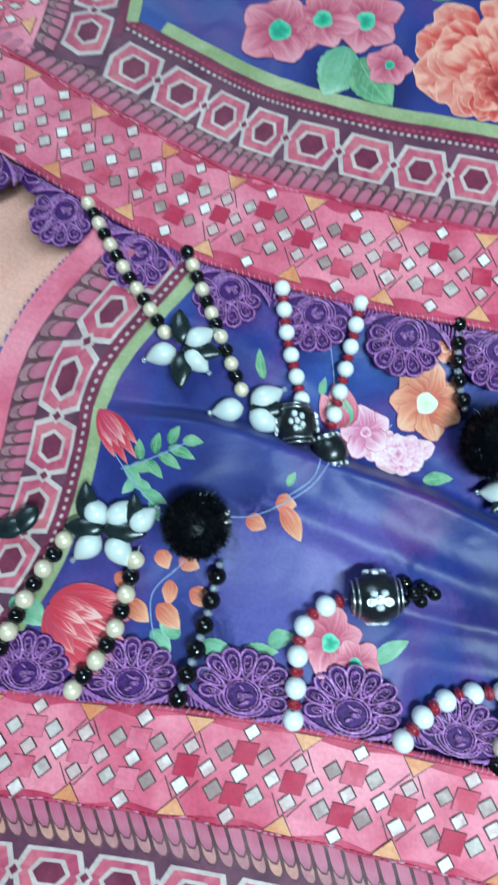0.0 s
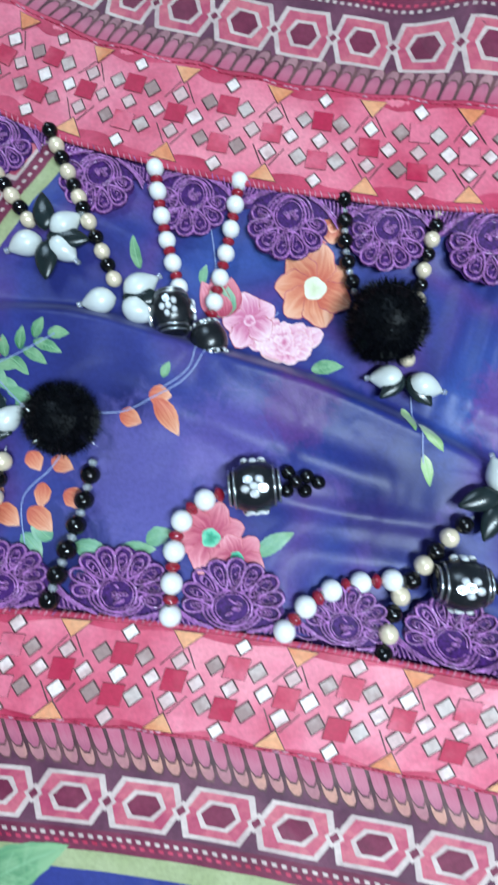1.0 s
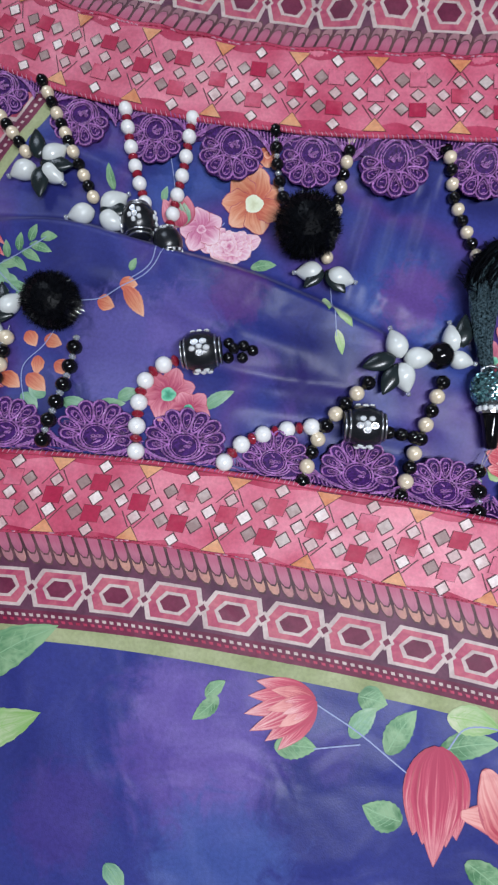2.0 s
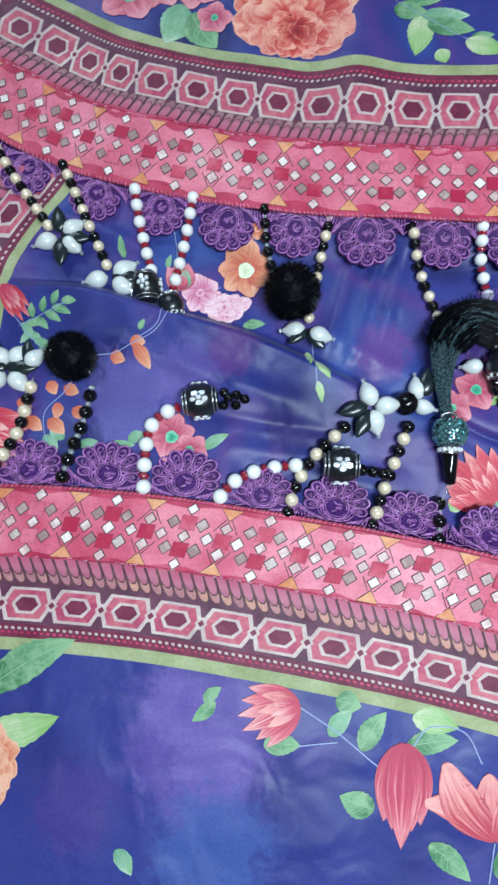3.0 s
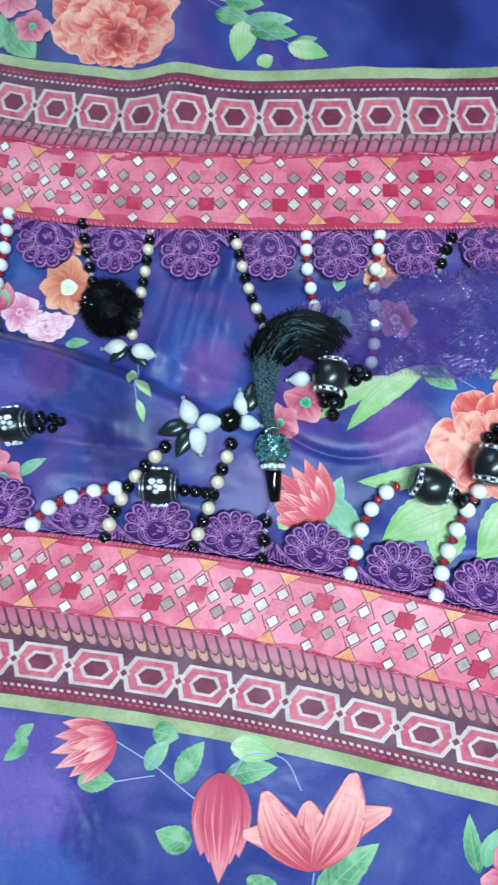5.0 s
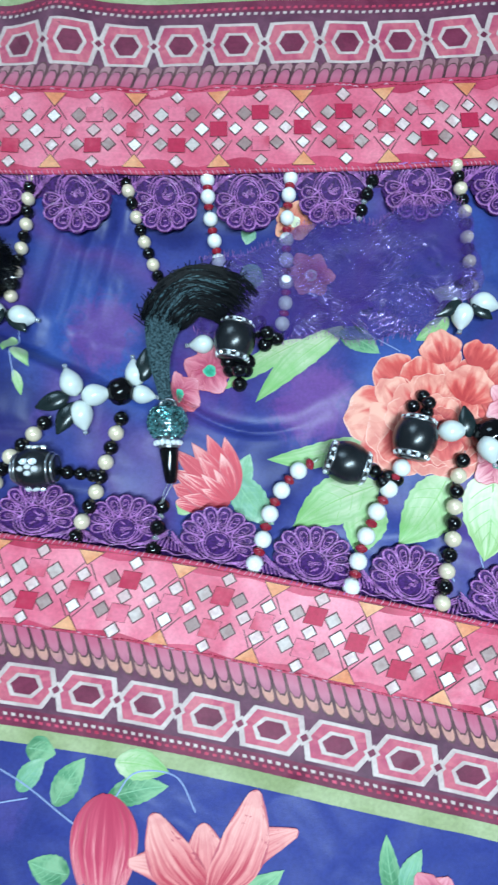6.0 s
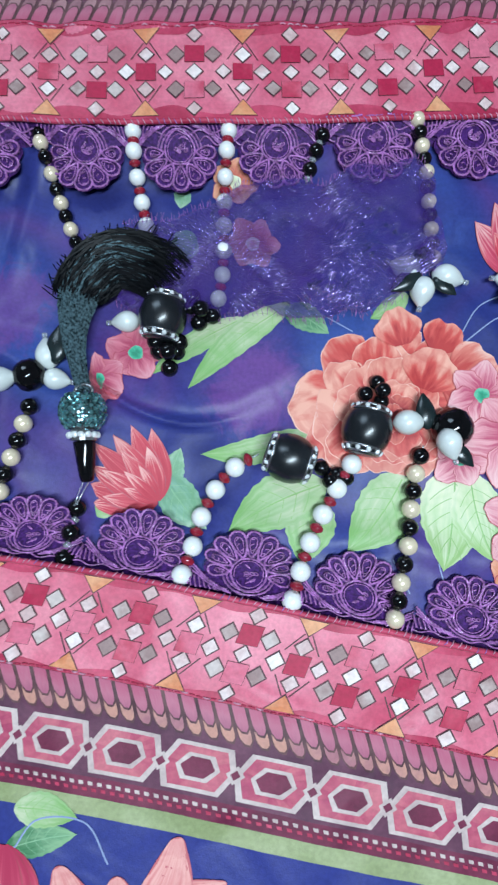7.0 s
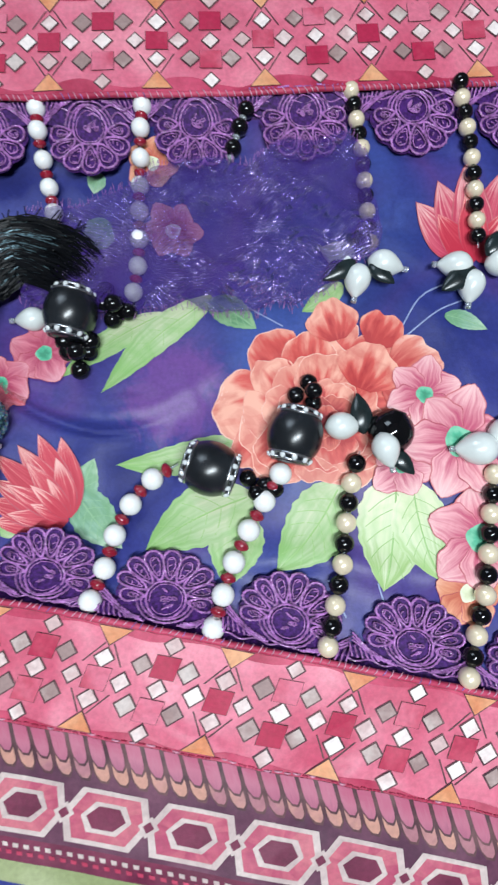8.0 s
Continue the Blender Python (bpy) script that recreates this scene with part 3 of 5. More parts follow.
bu.dashes(S0, S1, 60.2, 2.6, 0.75, 0.5, CREAM)
bu.dashes(S0 + 1.3, S1, 62.2, 2.6, 0.8, 0.45, ROSE_BAND)



def seam(border, n, s0, s1):
    """A sewn line: short sunk stitches with a puckered edge."""
    sh = Sheet(ROSE_BAND, STITCH)
    c, rng = s0, random.Random(31)
    while c < s1:
        ln, dn = rng.uniform(1.1, 2.0), rng.uniform(-0.15, 0.15)
        sh.tube([border.lay([(c + ln * q, n + dn + 0.3 * wob(c + ln * q, n, 9, 5))], 0.5 - 0.35 * abs(2 * q - 1))[0] for q in (0, 0.5, 1)], 0.24, 1 if rng.random() < 0.3 else 0, 5)
        c += ln + rng.uniform(0.25, 0.6)
    tagged(part("seam", sh, border.parent, "sewn crimson seam"), kind="stuff")


seam(bu, 31.8, S0, S1)
bl = Border(LOWER, lower_z, lower, 0.0)
bl.strip("pink_band", 0, 27.2, S0, S1, PINK, 0.12, "pink printed band")
bl.strip("plum_band", 27.2, 51.3, S0, S1, DARK, 0.12, "dark plum printed band")
bl.strip("edge_band", 51.3, 56.2, S0, S1, MAROON, 0.12, "maroon dotted band")
bl.strip("green_stripe", 56.2, 60.7, S0, S1, GREEN_P, 0.14, "olive green printed stripe")
wavy_strip(bl, 1, 1, S0, S1, lower, 0.55), wavy_strip(bl, 27.2, -1, S0, S1, lower, 0.5)
bl.shear = -0.2
bl.mosaic(S0, S1, 1.8, 26.2, 29.4, 0.0)
bl.shear = 0.0
bl.scales(S0, S1, 27.2, 36.6, 4.55, 0.5, TIP_P)
bl.shear = -0.16
bl.hexes(S0, S1, 44.1, 19.95, 6.1, -17.0)
bl.shear = 0.0
bl.dashes(S0, S1, 52.8, 2.6, 0.75, 0.45, CREAM)
bl.dashes(S0 + 1.3, S1, 54.3, 2.6, 0.75, 0.4, ROSE_BAND)
seam(bl, 26.7, S0, S1)

# the upper shawl's own corner: its border turns away from the lace edge
TURN = Line([(-163, 112), (-159, 135), (-160, 170), (-163, 240)], 1)
bt = Border(TURN, lambda x, y: upper_z(x, y) + 0.25, upper)
bt.strip("pink_band", 33, 66, 0, 110, PINK, 0.12, "pink printed band")
bt.strip("plum_band", 7.5, 33, 0, 110, DARK, 0.12, "dark plum printed band")
bt.strip("edge_band", 4.2, 7.5, 14, 110, MAROON, 0.12, "maroon dotted band")
bt.strip("green_stripe", 0, 4.2, 20, 110, GREEN_P, 0.14, "olive green printed stripe")
bt.hexes(8, 105, 16.0, 19.8, 7.6, 13)
bt.scales(4, 105, 25, 33, 4.6, 0.3, ASH_P)
bt.mosaic(6, 105, 35, 64, 28.9, 10)

bc = Border(CORNER, base_z, under)
c1 = CORNER.length - 12
bc.strip("green_stripe", 0, 4, 12, c1, GREEN_P, 0.12, "olive green printed stripe")
bc.strip("edge_band", 4, 8, 12, c1, MAROON, 0.12, "maroon dotted band")
bc.strip("plum_band", 8, 30, 12, c1, DARK, 0.12, "dark plum printed band")
bc.strip("pink_band", 30, 38, 12, c1, PINK, 0.12, "pink printed band")
bc.hexes(20, c1 - 8, 14.8, 19.5, 6.6, 30)
bc.dashes(14, c1, 6, 2.6, 0.7, 0.45, CREAM)
bc.scales(14, c1, 21.5, 30, 4.6, 0.3, ASH_P)


# ---- lace edges ----
def lace_flower_mesh(seed, petals, lean, drop):
    """One embroidered half daisy: a ring with a knotted heart, looped petals side by side, a hood and swept cords, all of
    twisted thread on a thin ground. petals: how many, lean: degrees from one to the next, drop: how far it hangs down from its edge."""
    rng = random.Random(seed)
    s = Sheet(THREAD, LACE_NET)
    tau = 2 * math.pi

    def loop(fn, n, r, closed=True):
        pts = []
        for i in range(n + (0 if closed else 1)):
            x, y = fn(i / n)
            pts.append((x + rng.uniform(-0.08, 0.08), y + rng.uniform(-0.08, 0.08), 0.85 + rng.uniform(-0.12, 0.18) + drop * (min(5.6, max(0.0, 1 - y)) / 6) ** 2))
        k = len(pts) - 1
        s.tube(pts, lambda u: r * (1 + 0.27 * math.cos(math.pi * u * k)), 0, 5, closed)
    half = (petals - 1) / 2
    span = lean * (half + 0.5)
    fan = []
    for i in range(petals * 8 + 1):
        a = -span + 2 * span * i / (petals * 8)
        side = abs(a) / span
        r = (12.4 - 2.2 * side ** 3) * (0.93 + 0.07 * abs(math.sin(math.pi * i / 8)))
        fan.append((r * math.sin(math.radians(a)), r * math.cos(math.radians(a))))
    fan = [(-13.5, -5.2), (-13.0, -2.6)] + fan + [(13.0, -2.6), (13.5, -5.2)]
    o = len(s.v)
    s.v.append((0, 1, 0.32))
    s.v.extend((x, y, 0.22 + drop * (min(5.6, max(0.0, 1 - y)) / 6) ** 2) for x, y in fan)
    for i in range(1, len(fan)):
        s.face((o, o + i + 1, o + i), 1)
    s.face((o, o + 1, o + len(fan)), 1)
    for rr, w in ((4.25, 0.33), (3.5, 0.15)):
        loop(lambda t, rr=rr: (rr * math.cos(tau * t), rr * math.sin(tau * t)), 44, w)
    for k in range(9):
        a, d = rng.uniform(0, tau), rng.uniform(0.3, 2.2)
        loop(lambda t, a=a, d=d: (d * math.cos(a) + 0.55 * math.cos(tau * t + a), d * math.sin(a) + 0.4 * math.sin(tau * t)), 10, 0.19)
    for k in range(petals):
        off = (k - half) / half
        a = math.radians((k - half) * lean)
        ux, uy, vx, vy = math.sin(a), math.cos(a), math.cos(a), -math.sin(a)
        far = 12.1 - 2.0 * abs(off) ** 3 + rng.uniform(-0.35, 0.35)
        wide = 0.93 * far * math.sin(math.radians(lean / 2)) * rng.uniform(0.9, 1.03)
        for f0, f1, w, r in ((4.7, far, wide, 0.33), (5.8, far - 1.6, wide - 1.1, 0.17)):
            def petal_loop(t, f0=f0, f1=f1, w=w):
                c = math.cos(tau * t)
                d = f0 + (f1 - f0) * (0.5 - 0.5 * c)
                e = w * math.sin(tau * t) * (0.42 + 0.75 * (0.5 - 0.5 * c))
                return d * ux + e * vx, d * uy + e * vy
            loop(petal_loop, 36, r)
        for q in range(3):
            d, e = 6.6 + (far - 9.0) * q / 2, rng.uniform(-0.35, 0.35)
            loop(lambda t, d=d, e=e: ((d + 0.5 * t) * ux + (e - 0.4 + 0.8 * t) * vx, (d + 0.5 * t) * uy + (e - 0.4 + 0.8 * t) * vy), 3, 0.18, False)
    # hood over the ring, cords that sweep to both sides, and small leaves of thread between them
    for rr in (5.3, 6.2):
        loop(lambda t, rr=rr: (rr * math.cos(math.pi * (1 + t)), -0.2 + 0.80 * rr * math.sin(math.pi * (1 + t))), 30, 0.29, False)
    for d in (-1, 1):
        for q in (0.0, 1.0, 2.0):
            loop(lambda t, d=d, q=q: (d * (3.4 + q * 0.6 + (9.8 - 0.5 * q) * t), -5.3 + 0.35 * q + (3.9 + 0.55 * q) * t ** 1.7), 22, 0.28, False)
        for q in range(6):
            loop(lambda t, d=d, q=q: (d * (7.2 + 1.15 * q + 0.8 * t), -5.2 + (1.1 + 0.42 * q) * t), 4, 0.24, False)
    return s.mesh("lace_flower")


DROPS = (0.5, 1.6, 2.8, 4.0, 5.4)
LACE = {(side, drop): [lace_flower_mesh(k + side, petals, lean, drop) for k in (2, 5)] for side, petals, lean in ((1, 7, 28), (-1, 9, 23)) for drop in DROPS}


def lace_trim(line, z_of, places, turn, label):
    """Lace flowers sewn under an edge; places: where along x, how far off the edge their rings sit, and their size."""
    t = thing("lace_trim", (0, line.y_at(0), 4), label, "lace trim", "lace trims")
    for i, (x, d, size) in enumerate(places):
        s = float(np.interp(x, line.x, line.s)) - line.off
        px, py = line.at(s, -d)
        qx, qy = line.at(s, -d - 5)
        ang = math.degrees(math.atan2(qy - py, qx - px)) - 90
        z = max([-hollow(px, py) * 0.8 + 0.6] + [base_z(px + 8 * math.cos(w), py + 8 * math.sin(w)) + 0.1 for w in (0.0, 0.9, 1.57, 2.2, 3.14, 4.7)])
        m = Matrix.Translation(Vector((px, py, z)) * MM) @ Euler((0, 0, math.radians(ang + turn * ((i * 7) % 5 - 2)))).to_matrix().to_4x4() @ Matrix.Diagonal((size * 1.08, size * 0.9, size, 1) if line.side < 0 else (size, size, size, 1))
        drop = z_of(*line.at(s, 0.3)) - 0.9 - z
        put_mesh("lace_flower", LACE[line.side, max([q for q in DROPS if q <= drop + 0.3] or [0.5])][i % 2], t, m)
    # corded heading that joins the flowers to the edge
    head = Sheet(LACE_NET, THREAD)

    def hang(s, n, sunk=0.0):
        x, y = line.at(s, n)
        low = 0.6 - 0.8 * hollow(x, y)
        drop = z_of(*line.at(s, 0.3)) - 0.9 - low
        return Vector((x, y, low + drop * ((max(0.0, n + 6) / 6) ** 2 - sunk)))
    depth_at = (0.8, -0.8, -2.2, -3.6, -5.0)
    head.grid([[hang(-215 + 430 * i / 299, n - (0.9 * math.sin((-215 + 430 * i / 299) * 0.45) if n < -4 else 0), 0.22) - Vector((0, 0, 0.7)) for i in range(300)] for n in depth_at])
    for n, amp in ((-1.0, 0.4), (-2.6, 0.9)):
        head.tube([hang(-215 + 430 * i / 639, n + amp * math.sin((-215 + 430 * i / 639) * 0.9 + n)) - Vector((0, 0, 0.2)) for i in range(640)], 0.26, 1, 5)
    part("heading", head, t, "corded purple heading")
    # rolled hem of the band and the slanting stitches over it
    hem = Sheet(ROSE_BAND)
    hem.tube([Vector((*line.at(-215 + i, 0.7 + 0.15 * wob(i, 0, 3, line.side)), 0.25 + z_of(*line.at(-215 + i, 0.7)))) for i in range(431)], 0.85, 0, 6)
    part("hem", hem, t, "rolled crimson hem")
    sh = Sheet(STITCH, THREAD)
    rng = random.Random(5)
    s = -215
    while s < 215:
        a, b = line.at(s, 0.7 + rng.uniform(0, 0.6)), line.at(s + rng.uniform(0.4, 1.1), -0.1 - rng.uniform(0, 0.5))
        za, zb = z_of(*a) + 0.9, z_of(*b) + 0.5
        sh.tube([(*a, za), ((a[0] + b[0]) / 2, (a[1] + b[1]) / 2, za + 0.25), (*b, zb)], 0.16, 0 if rng.random() < 0.8 else 1, 5)
        s += rng.uniform(1.2, 2.3)
    tagged(part("stitch", sh, t, "pale pink and purple stitches"), kind="stuff")
    return t


lace_trim(UPPER, upper_z, [(-200, 6, 1), (-171, 6, 1), (-146, 5.5, 1.0), (-117, 5.5, 1), (-90.5, 5.0, 0.98), (-63, 5.2, 1.05), (-35.5, 4.8, 1.0), (-6.7, 4.8, 1.12), (24.4, 5.0, 1.04),
                           (52.6, 5.0, 1.05), (81.6, 4.6, 1.05), (110.6, 3.8, 1.1), (140, 4.8, 1.08), (168, 6, 1), (197, 6, 1)], 2.0, "purple embroidered daisy lace sewn along the pink band")
lace_trim(LOWER, lower_z, [(-190, 5.5, 1), (-162, 5.5, 1), (-133, 5.5, 1.05), (-103, 6, 1.1), (-74, 6, 1.12), (-45, 5.5, 0.95), (-17, 5.8, 1.08), (11, 6.0, 1.0), (41, 6.2, 1.06),
                           (71, 6.2, 1.08), (101, 6.4, 1.08), (131, 6.6, 1.05), (160, 6.5, 1), (190, 6.5, 1)], 2.5, "purple embroidered daisy lace on the edge of the pink band")


# ---- beads ----
def ball_profile(r, length, hole=0.5, n=9):
    out = [(hole, -length / 2 + 0.25), (hole + 0.25, -length / 2)]
    for i in range(1, n):
        a = math.pi * i / n
        out.append((max(hole + 0.25, r * math.sin(a) ** 0.92), -length / 2 * math.cos(a)))
    return out + [(hole + 0.25, length / 2), (hole, length / 2 - 0.25)]


def bead_mesh(name, mat, r, length):
    s = Sheet(mat)
    s.lathe(ball_profile(r, length), 0, 18)
    return s.mesh(name)


B_WHITE = bead_mesh("pearl_bead", PEARL, 2.9, 5.6)
B_RED = bead_mesh("red_bead", GARNET, 2.05, 2.5)
B_GOLD = bead_mesh("gold_bead", GOLD, 2.6, 5.0)
B_BLACK = bead_mesh("black_bead", JET, 2.5, 4.7)
B_BLACK_L = bead_mesh("black_bead", JET, 2.7, 5.0)
B_CLEAR = bead_mesh("clear_bead", CLEAR, 1.3, 1.7)
B_SMALL = bead_mesh("small_black_bead", JET, 2.25, 4.3)


def frame_along(p, d):
    return Matrix.Translation(p * MM) @ d.to_track_quat("Z", "Y").to_matrix().to_4x4()


KINDS = {"white": ((B_WHITE, "pearl_bead", 5.6, 2.9), (B_RED, "red_bead", 2.45, 2.9)),
         "gold": ((B_GOLD, "gold_bead", 4.95, 2.6), (B_BLACK, "black_bead", 4.7, 2.6)),
         "black": ((B_BLACK_L, "black_bead", 4.9, 2.7), (B_CLEAR, "clear_bead", 1.7, 2.7))}
LABELS = {"white": "string of white pearls and small dark red beads", "gold": "string of champagne pearls and shiny black beads",
          "black": "string of shiny black beads with clear spacers"}


def bead_string(kind, pts, first=0, extra="", sink=0.0, lift=0.0):
    """A string of beads on the cloth along a smooth line, with its thread."""
    p0 = pts[0]
    size = 0.87 if p0[1] > 0 else 1.0
    t = thing("bead_string", (*p0, support(*p0)), LABELS[kind] + extra, "bead string", "bead strings")
    curve = spline(pts, 120)
    dist = [0.0]
    for a, b in zip(curve, curve[1:]):
        dist.append(dist[-1] + (b - a).length)
    total = dist[-1]
    xs, ys = [p.x for p in curve], [p.y for p in curve]

    def at(d):
        x, y = lie(float(np.interp(d, dist, xs)), float(np.interp(d, dist, ys)))
        near = min(abs(y - UPPER.y_at(x)), abs(y - LOWER.y_at(x)))
        return Vector((x, y, min(support(x, y), base_z(x, y) + 2.2) + 2.9 * size + 0.3 * smooth(14, 6, near) + lift - sink * smooth(0.6, 1.0, d / total)))
    d, k, last = 0.0, first, None
    rng = random.Random(int(abs(p0[0]) * 7))
    while d < total + 0.5:
        me, nm, length, r = KINDS[kind][k % 2]
        length *= size
        c, e = at(d), at(min(total, d + 1.0)) - at(max(0, d - 1.0))
        e.normalize()
        if rng.random() < 0.15:
            e = (e + Vector((rng.uniform(-0.15, 0.15), rng.uniform(-0.15, 0.15), 0))).normalized()
        put_mesh(nm, me, t, frame_along(c, e) @ Matrix.Scale(size, 4))
        nxt = KINDS[kind][(k + 1) % 2][2] * size
        d += (length + nxt) / 2 + rng.uniform(-0.05, 0.12)
        k += 1
    sh = Sheet(CLEAR)
    sh.tube([at(total * i / 40) for i in range(41)], 0.22, 0, 5)
    part("thread", sh, t)
    return t


def drop_mesh(mat, length, wide, flat=1.0):
    """A pear-shaped drop along +z from its narrow end, or a flat leaf of glass."""
    s = Sheet(mat)
    prof = []
    for i in range(13):
        u = i / 12
        prof.append((max(0.35, wide / 2 * math.sin(math.pi * u ** 0.8) ** 0.75), length * u))
    s.lathe(prof, 0, 16, Matrix.Diagonal((1, flat, 1, 1)))
    return s.mesh("drop")


DROP_W = drop_mesh(MILK, 9.6, 7.1)
DROP_K = drop_mesh(SMOKE, 11.5, 6.4, 0.5)
B_SEED = bead_mesh("seed_bead", CLEAR, 0.8, 1.3)


def drops(t, items, z=3.2):
    """items: (x, y, degrees, 'w' or 'k', size): drops lying on the cloth, pointing outwards."""
    for i, (x, y, deg, col, size) in enumerate(items):
        x, y = lie(x, y)
        d = Vector((math.cos(math.radians(deg)), math.sin(math.radians(deg)), 0.02))
        zz = support(x + d.x * 5, y + d.y * 5) + (z if col == "w" else 4.4)
        ob = put_mesh("white_drop" if col == "w" else "black_drop", DROP_W if col == "w" else DROP_K, t,
                 frame_along(Vector((x, y, zz)), d) @ Matrix.Scale(size, 4), "white pearl drop" if col == "w" else "black glass drop")
        if col == "w":
            put_mesh("seed_bead", B_SEED, ob, frame_along(Vector((x, y, zz)) + d * (9.6 * size + 0.5), d), "clear seed bead")


def big_bead_body():
    """A barrel-shaped black bead; z is its hole."""
    s = Sheet(SATIN_JET)
    s.lathe([(1.2, -6.3), (4.2, -6.1)] + [(7.4 * math.cos(math.radians(a)) ** 0.85, 6.6 * math.sin(math.radians(a))) for a in range(-55, 56, 10)] + [(4.2, 6.1), (1.2, 6.3)], 0, 32)
    return s.mesh("big_black_bead")


def rim_mesh():
    s = Sheet(SILVER)
    s.tube([(5.75 * math.cos(2 * math.pi * i / 28), 5.75 * math.sin(2 * math.pi * i / 28), 0) for i in range(28)], 0.38, 0, 6, True)
    s.tube([(4.9 * math.cos(2 * math.pi * i / 24), 4.9 * math.sin(2 * math.pi * i / 24), 1.2) for i in range(24)], 0.35, 0, 6, True)
    return s.mesh("rim")


def gem_mesh():
    s = Sheet(SILVER, CRYSTAL)
    s.lathe([(1.2, -0.5), (1.2, 0.1)], 0, 8)
    s.lathe([(0.95, 0.0), (0.9, 0.35), (0.5, 0.75), (0.05, 0.8)], 1, 7)
    return s.mesh("crystal", False)


BIG, RIM, GEM = big_bead_body(), rim_mesh(), gem_mesh()


def big_bead(t, x, y, deg, dots, size=1.0, z=None, spin=0.0):
    """A large bead with two silver rims; crystals stand on its belly in rosettes, or round its rims."""
    d = Vector((math.cos(math.radians(deg)), math.sin(math.radians(deg)), 0))
    x, y = lie(x, y)
    zz = support(x, y) + (6.6 * size if z is None else z)
    m = frame_along(Vector((x, y, zz)), d) @ Euler((0, 0, math.radians(spin))).to_matrix().to_4x4() @ Matrix.Diagonal((size * 0.96, size * 0.96, size * 1.14, 1))
    bead = put_mesh("big_black_bead", BIG, t, m, "large black bead with crystal dots" if dots else "large black bead with crystal-set silver rims")
    for e in (1, -1):
        put_mesh("rim", RIM, bead, m @ pose(0, 0, e * 4.6 * MM, 0 if e > 0 else 180), "silver rim")

    def gem(c, n, r):
        put_mesh("crystal", GEM, bead, m @ Matrix.Translation(Vector(c) * MM) @ Vector(n).to_track_quat("Z", "Y").to_matrix().to_4x4() @ Matrix.Scale(r, 4))
    if dots:
        for base in (0.0, math.pi / 2, math.pi, 3 * math.pi / 2):
            for k in range(6):
                da, dz = (0.0, 0.0) if k == 0 else (0.30 * math.cos(k * 1.257), 2.2 * math.sin(k * 1.257))
                a = base + da
                gem((7.3 * math.cos(a), 7.3 * math.sin(a), dz), (math.cos(a), math.sin(a), dz * 0.05), 1.0)
    else:
        for e in (1, -1):
            for i in range(11):
                a = 2 * math.pi * i / 11
                gem((5.5 * math.cos(a), 5.5 * math.sin(a), e * 5.2), (math.cos(a), math.sin(a), 0.35 * e), 0.75)


def cluster(t, x, y, offsets, size=1.0, high=0.0):
    x, y = lie(x, y)
    for i, (dx, dy, dz) in enumerate(offsets):
        p = Vector((x + dx, y + dy, support(x + dx, y + dy) + 2.3 + dz + high))
        put_mesh("small_black_bead", B_SMALL, t, frame_along(p, Vector((0.4 + 0.3 * i, 1 - 0.4 * i, 0.3)).normalized()) @ Matrix.Scale(size, 4))


def pompom(t, x, y, r, seed):
    """A fluffy ball of short cut fibres, hanging on a string."""
    rng = random.Random(seed)
    x, y = lie(x, y)
    s = Sheet(FIBRE, JET)
    c = Vector((x, y, support(x, y) + r * 0.75))
    core = r * 0.86
    s.lathe([(core * math.sin(math.pi * i / 8) + 0.02, core * -math.cos(math.pi * i / 8)) for i in range(9)], 0, 14, Matrix.Translation(c))
    for i in range(7500):
        d = Vector((rng.gauss(0, 1), rng.gauss(0, 1), rng.gauss(0, 1)))
        d.normalize()
        a = c + d * core * 0.9
        b = c + (d + Vector((rng.uniform(-0.16, 0.16), rng.uniform(-0.16, 0.16), rng.uniform(-0.16, 0.16)))) * r * rng.uniform(0.90, 0.95)
        if b.z < support(b.x, b.y) + 0.2:
            b.z = support(b.x, b.y) + 0.2
        thick, shine = (0.24, 1) if rng.random() < 0.13 else (0.13, 0)
        w = d.orthogonal().normalized() * thick
        u = d.cross(w).normalized() * thick
        o = len(s.v)
        s.v.extend((a + w, a - w * 0.5 + u, a - w * 0.5 - u, b))
        s.face((o, o + 1, o + 3), shine), s.face((o + 1, o + 2, o + 3), shine), s.face((o + 2, o, o + 3), shine)
    part("pompom", s, t, "fluffy black pompom", smooth=False)


# strings hanging from the upper lace
t = bead_string("gold", [(-166, 63), (-153, 44), (-136, 22)])
drops(t, [(-129, 18, 35, "w", 1.0), (-129, 17, -40, "w", 1.0), (-132, 17, 205, "w", 1.0), (-130, 18, 100, "k", 0.95), (-130, 17, -3, "k", 1.05), (-130, 16, -85, "k", 1.0)])
t = bead_string("gold", [(-132, 48), (-122, 28), (-111, 6)], 1)
drops(t, [(-108, 2, 30, "w", 1.1), (-108, 0, -28, "w", 1.05), (-110, 1, 195, "w", 1.0), (-108, 1, 0, "k", 1.0)])
t = bead_string("white", [(-102, 39), (-99, 24), (-93, 5)], 0)
big_bead(t, -94, -3, -80, True, 0.85, 4.5)
t = bead_string("white", [(-78, 36), (-80, 19), (-84, -5)], 0)
big_bead(t, -83.5, -10, -70, False, 0.72, 3.5)
t = bead_string("black", [(-48.6, 31), (-47, 17), (-44, 5)])
pompom(t, -36, -5, 11.8, 3)
t = bead_string("gold", [(-21, 33), (-24, 17), (-29, -14)], 1)
drops(t, [(-30, -18, 185, "w", 1.0), (-29, -19, -15, "w", 1.05), (-30, -18, 225, "k", 0.8), (-29, -18, -50, "k", 0.9)])
t = bead_string("gold", [(9.5, 30), (14, 9), (24, -17)], 0)
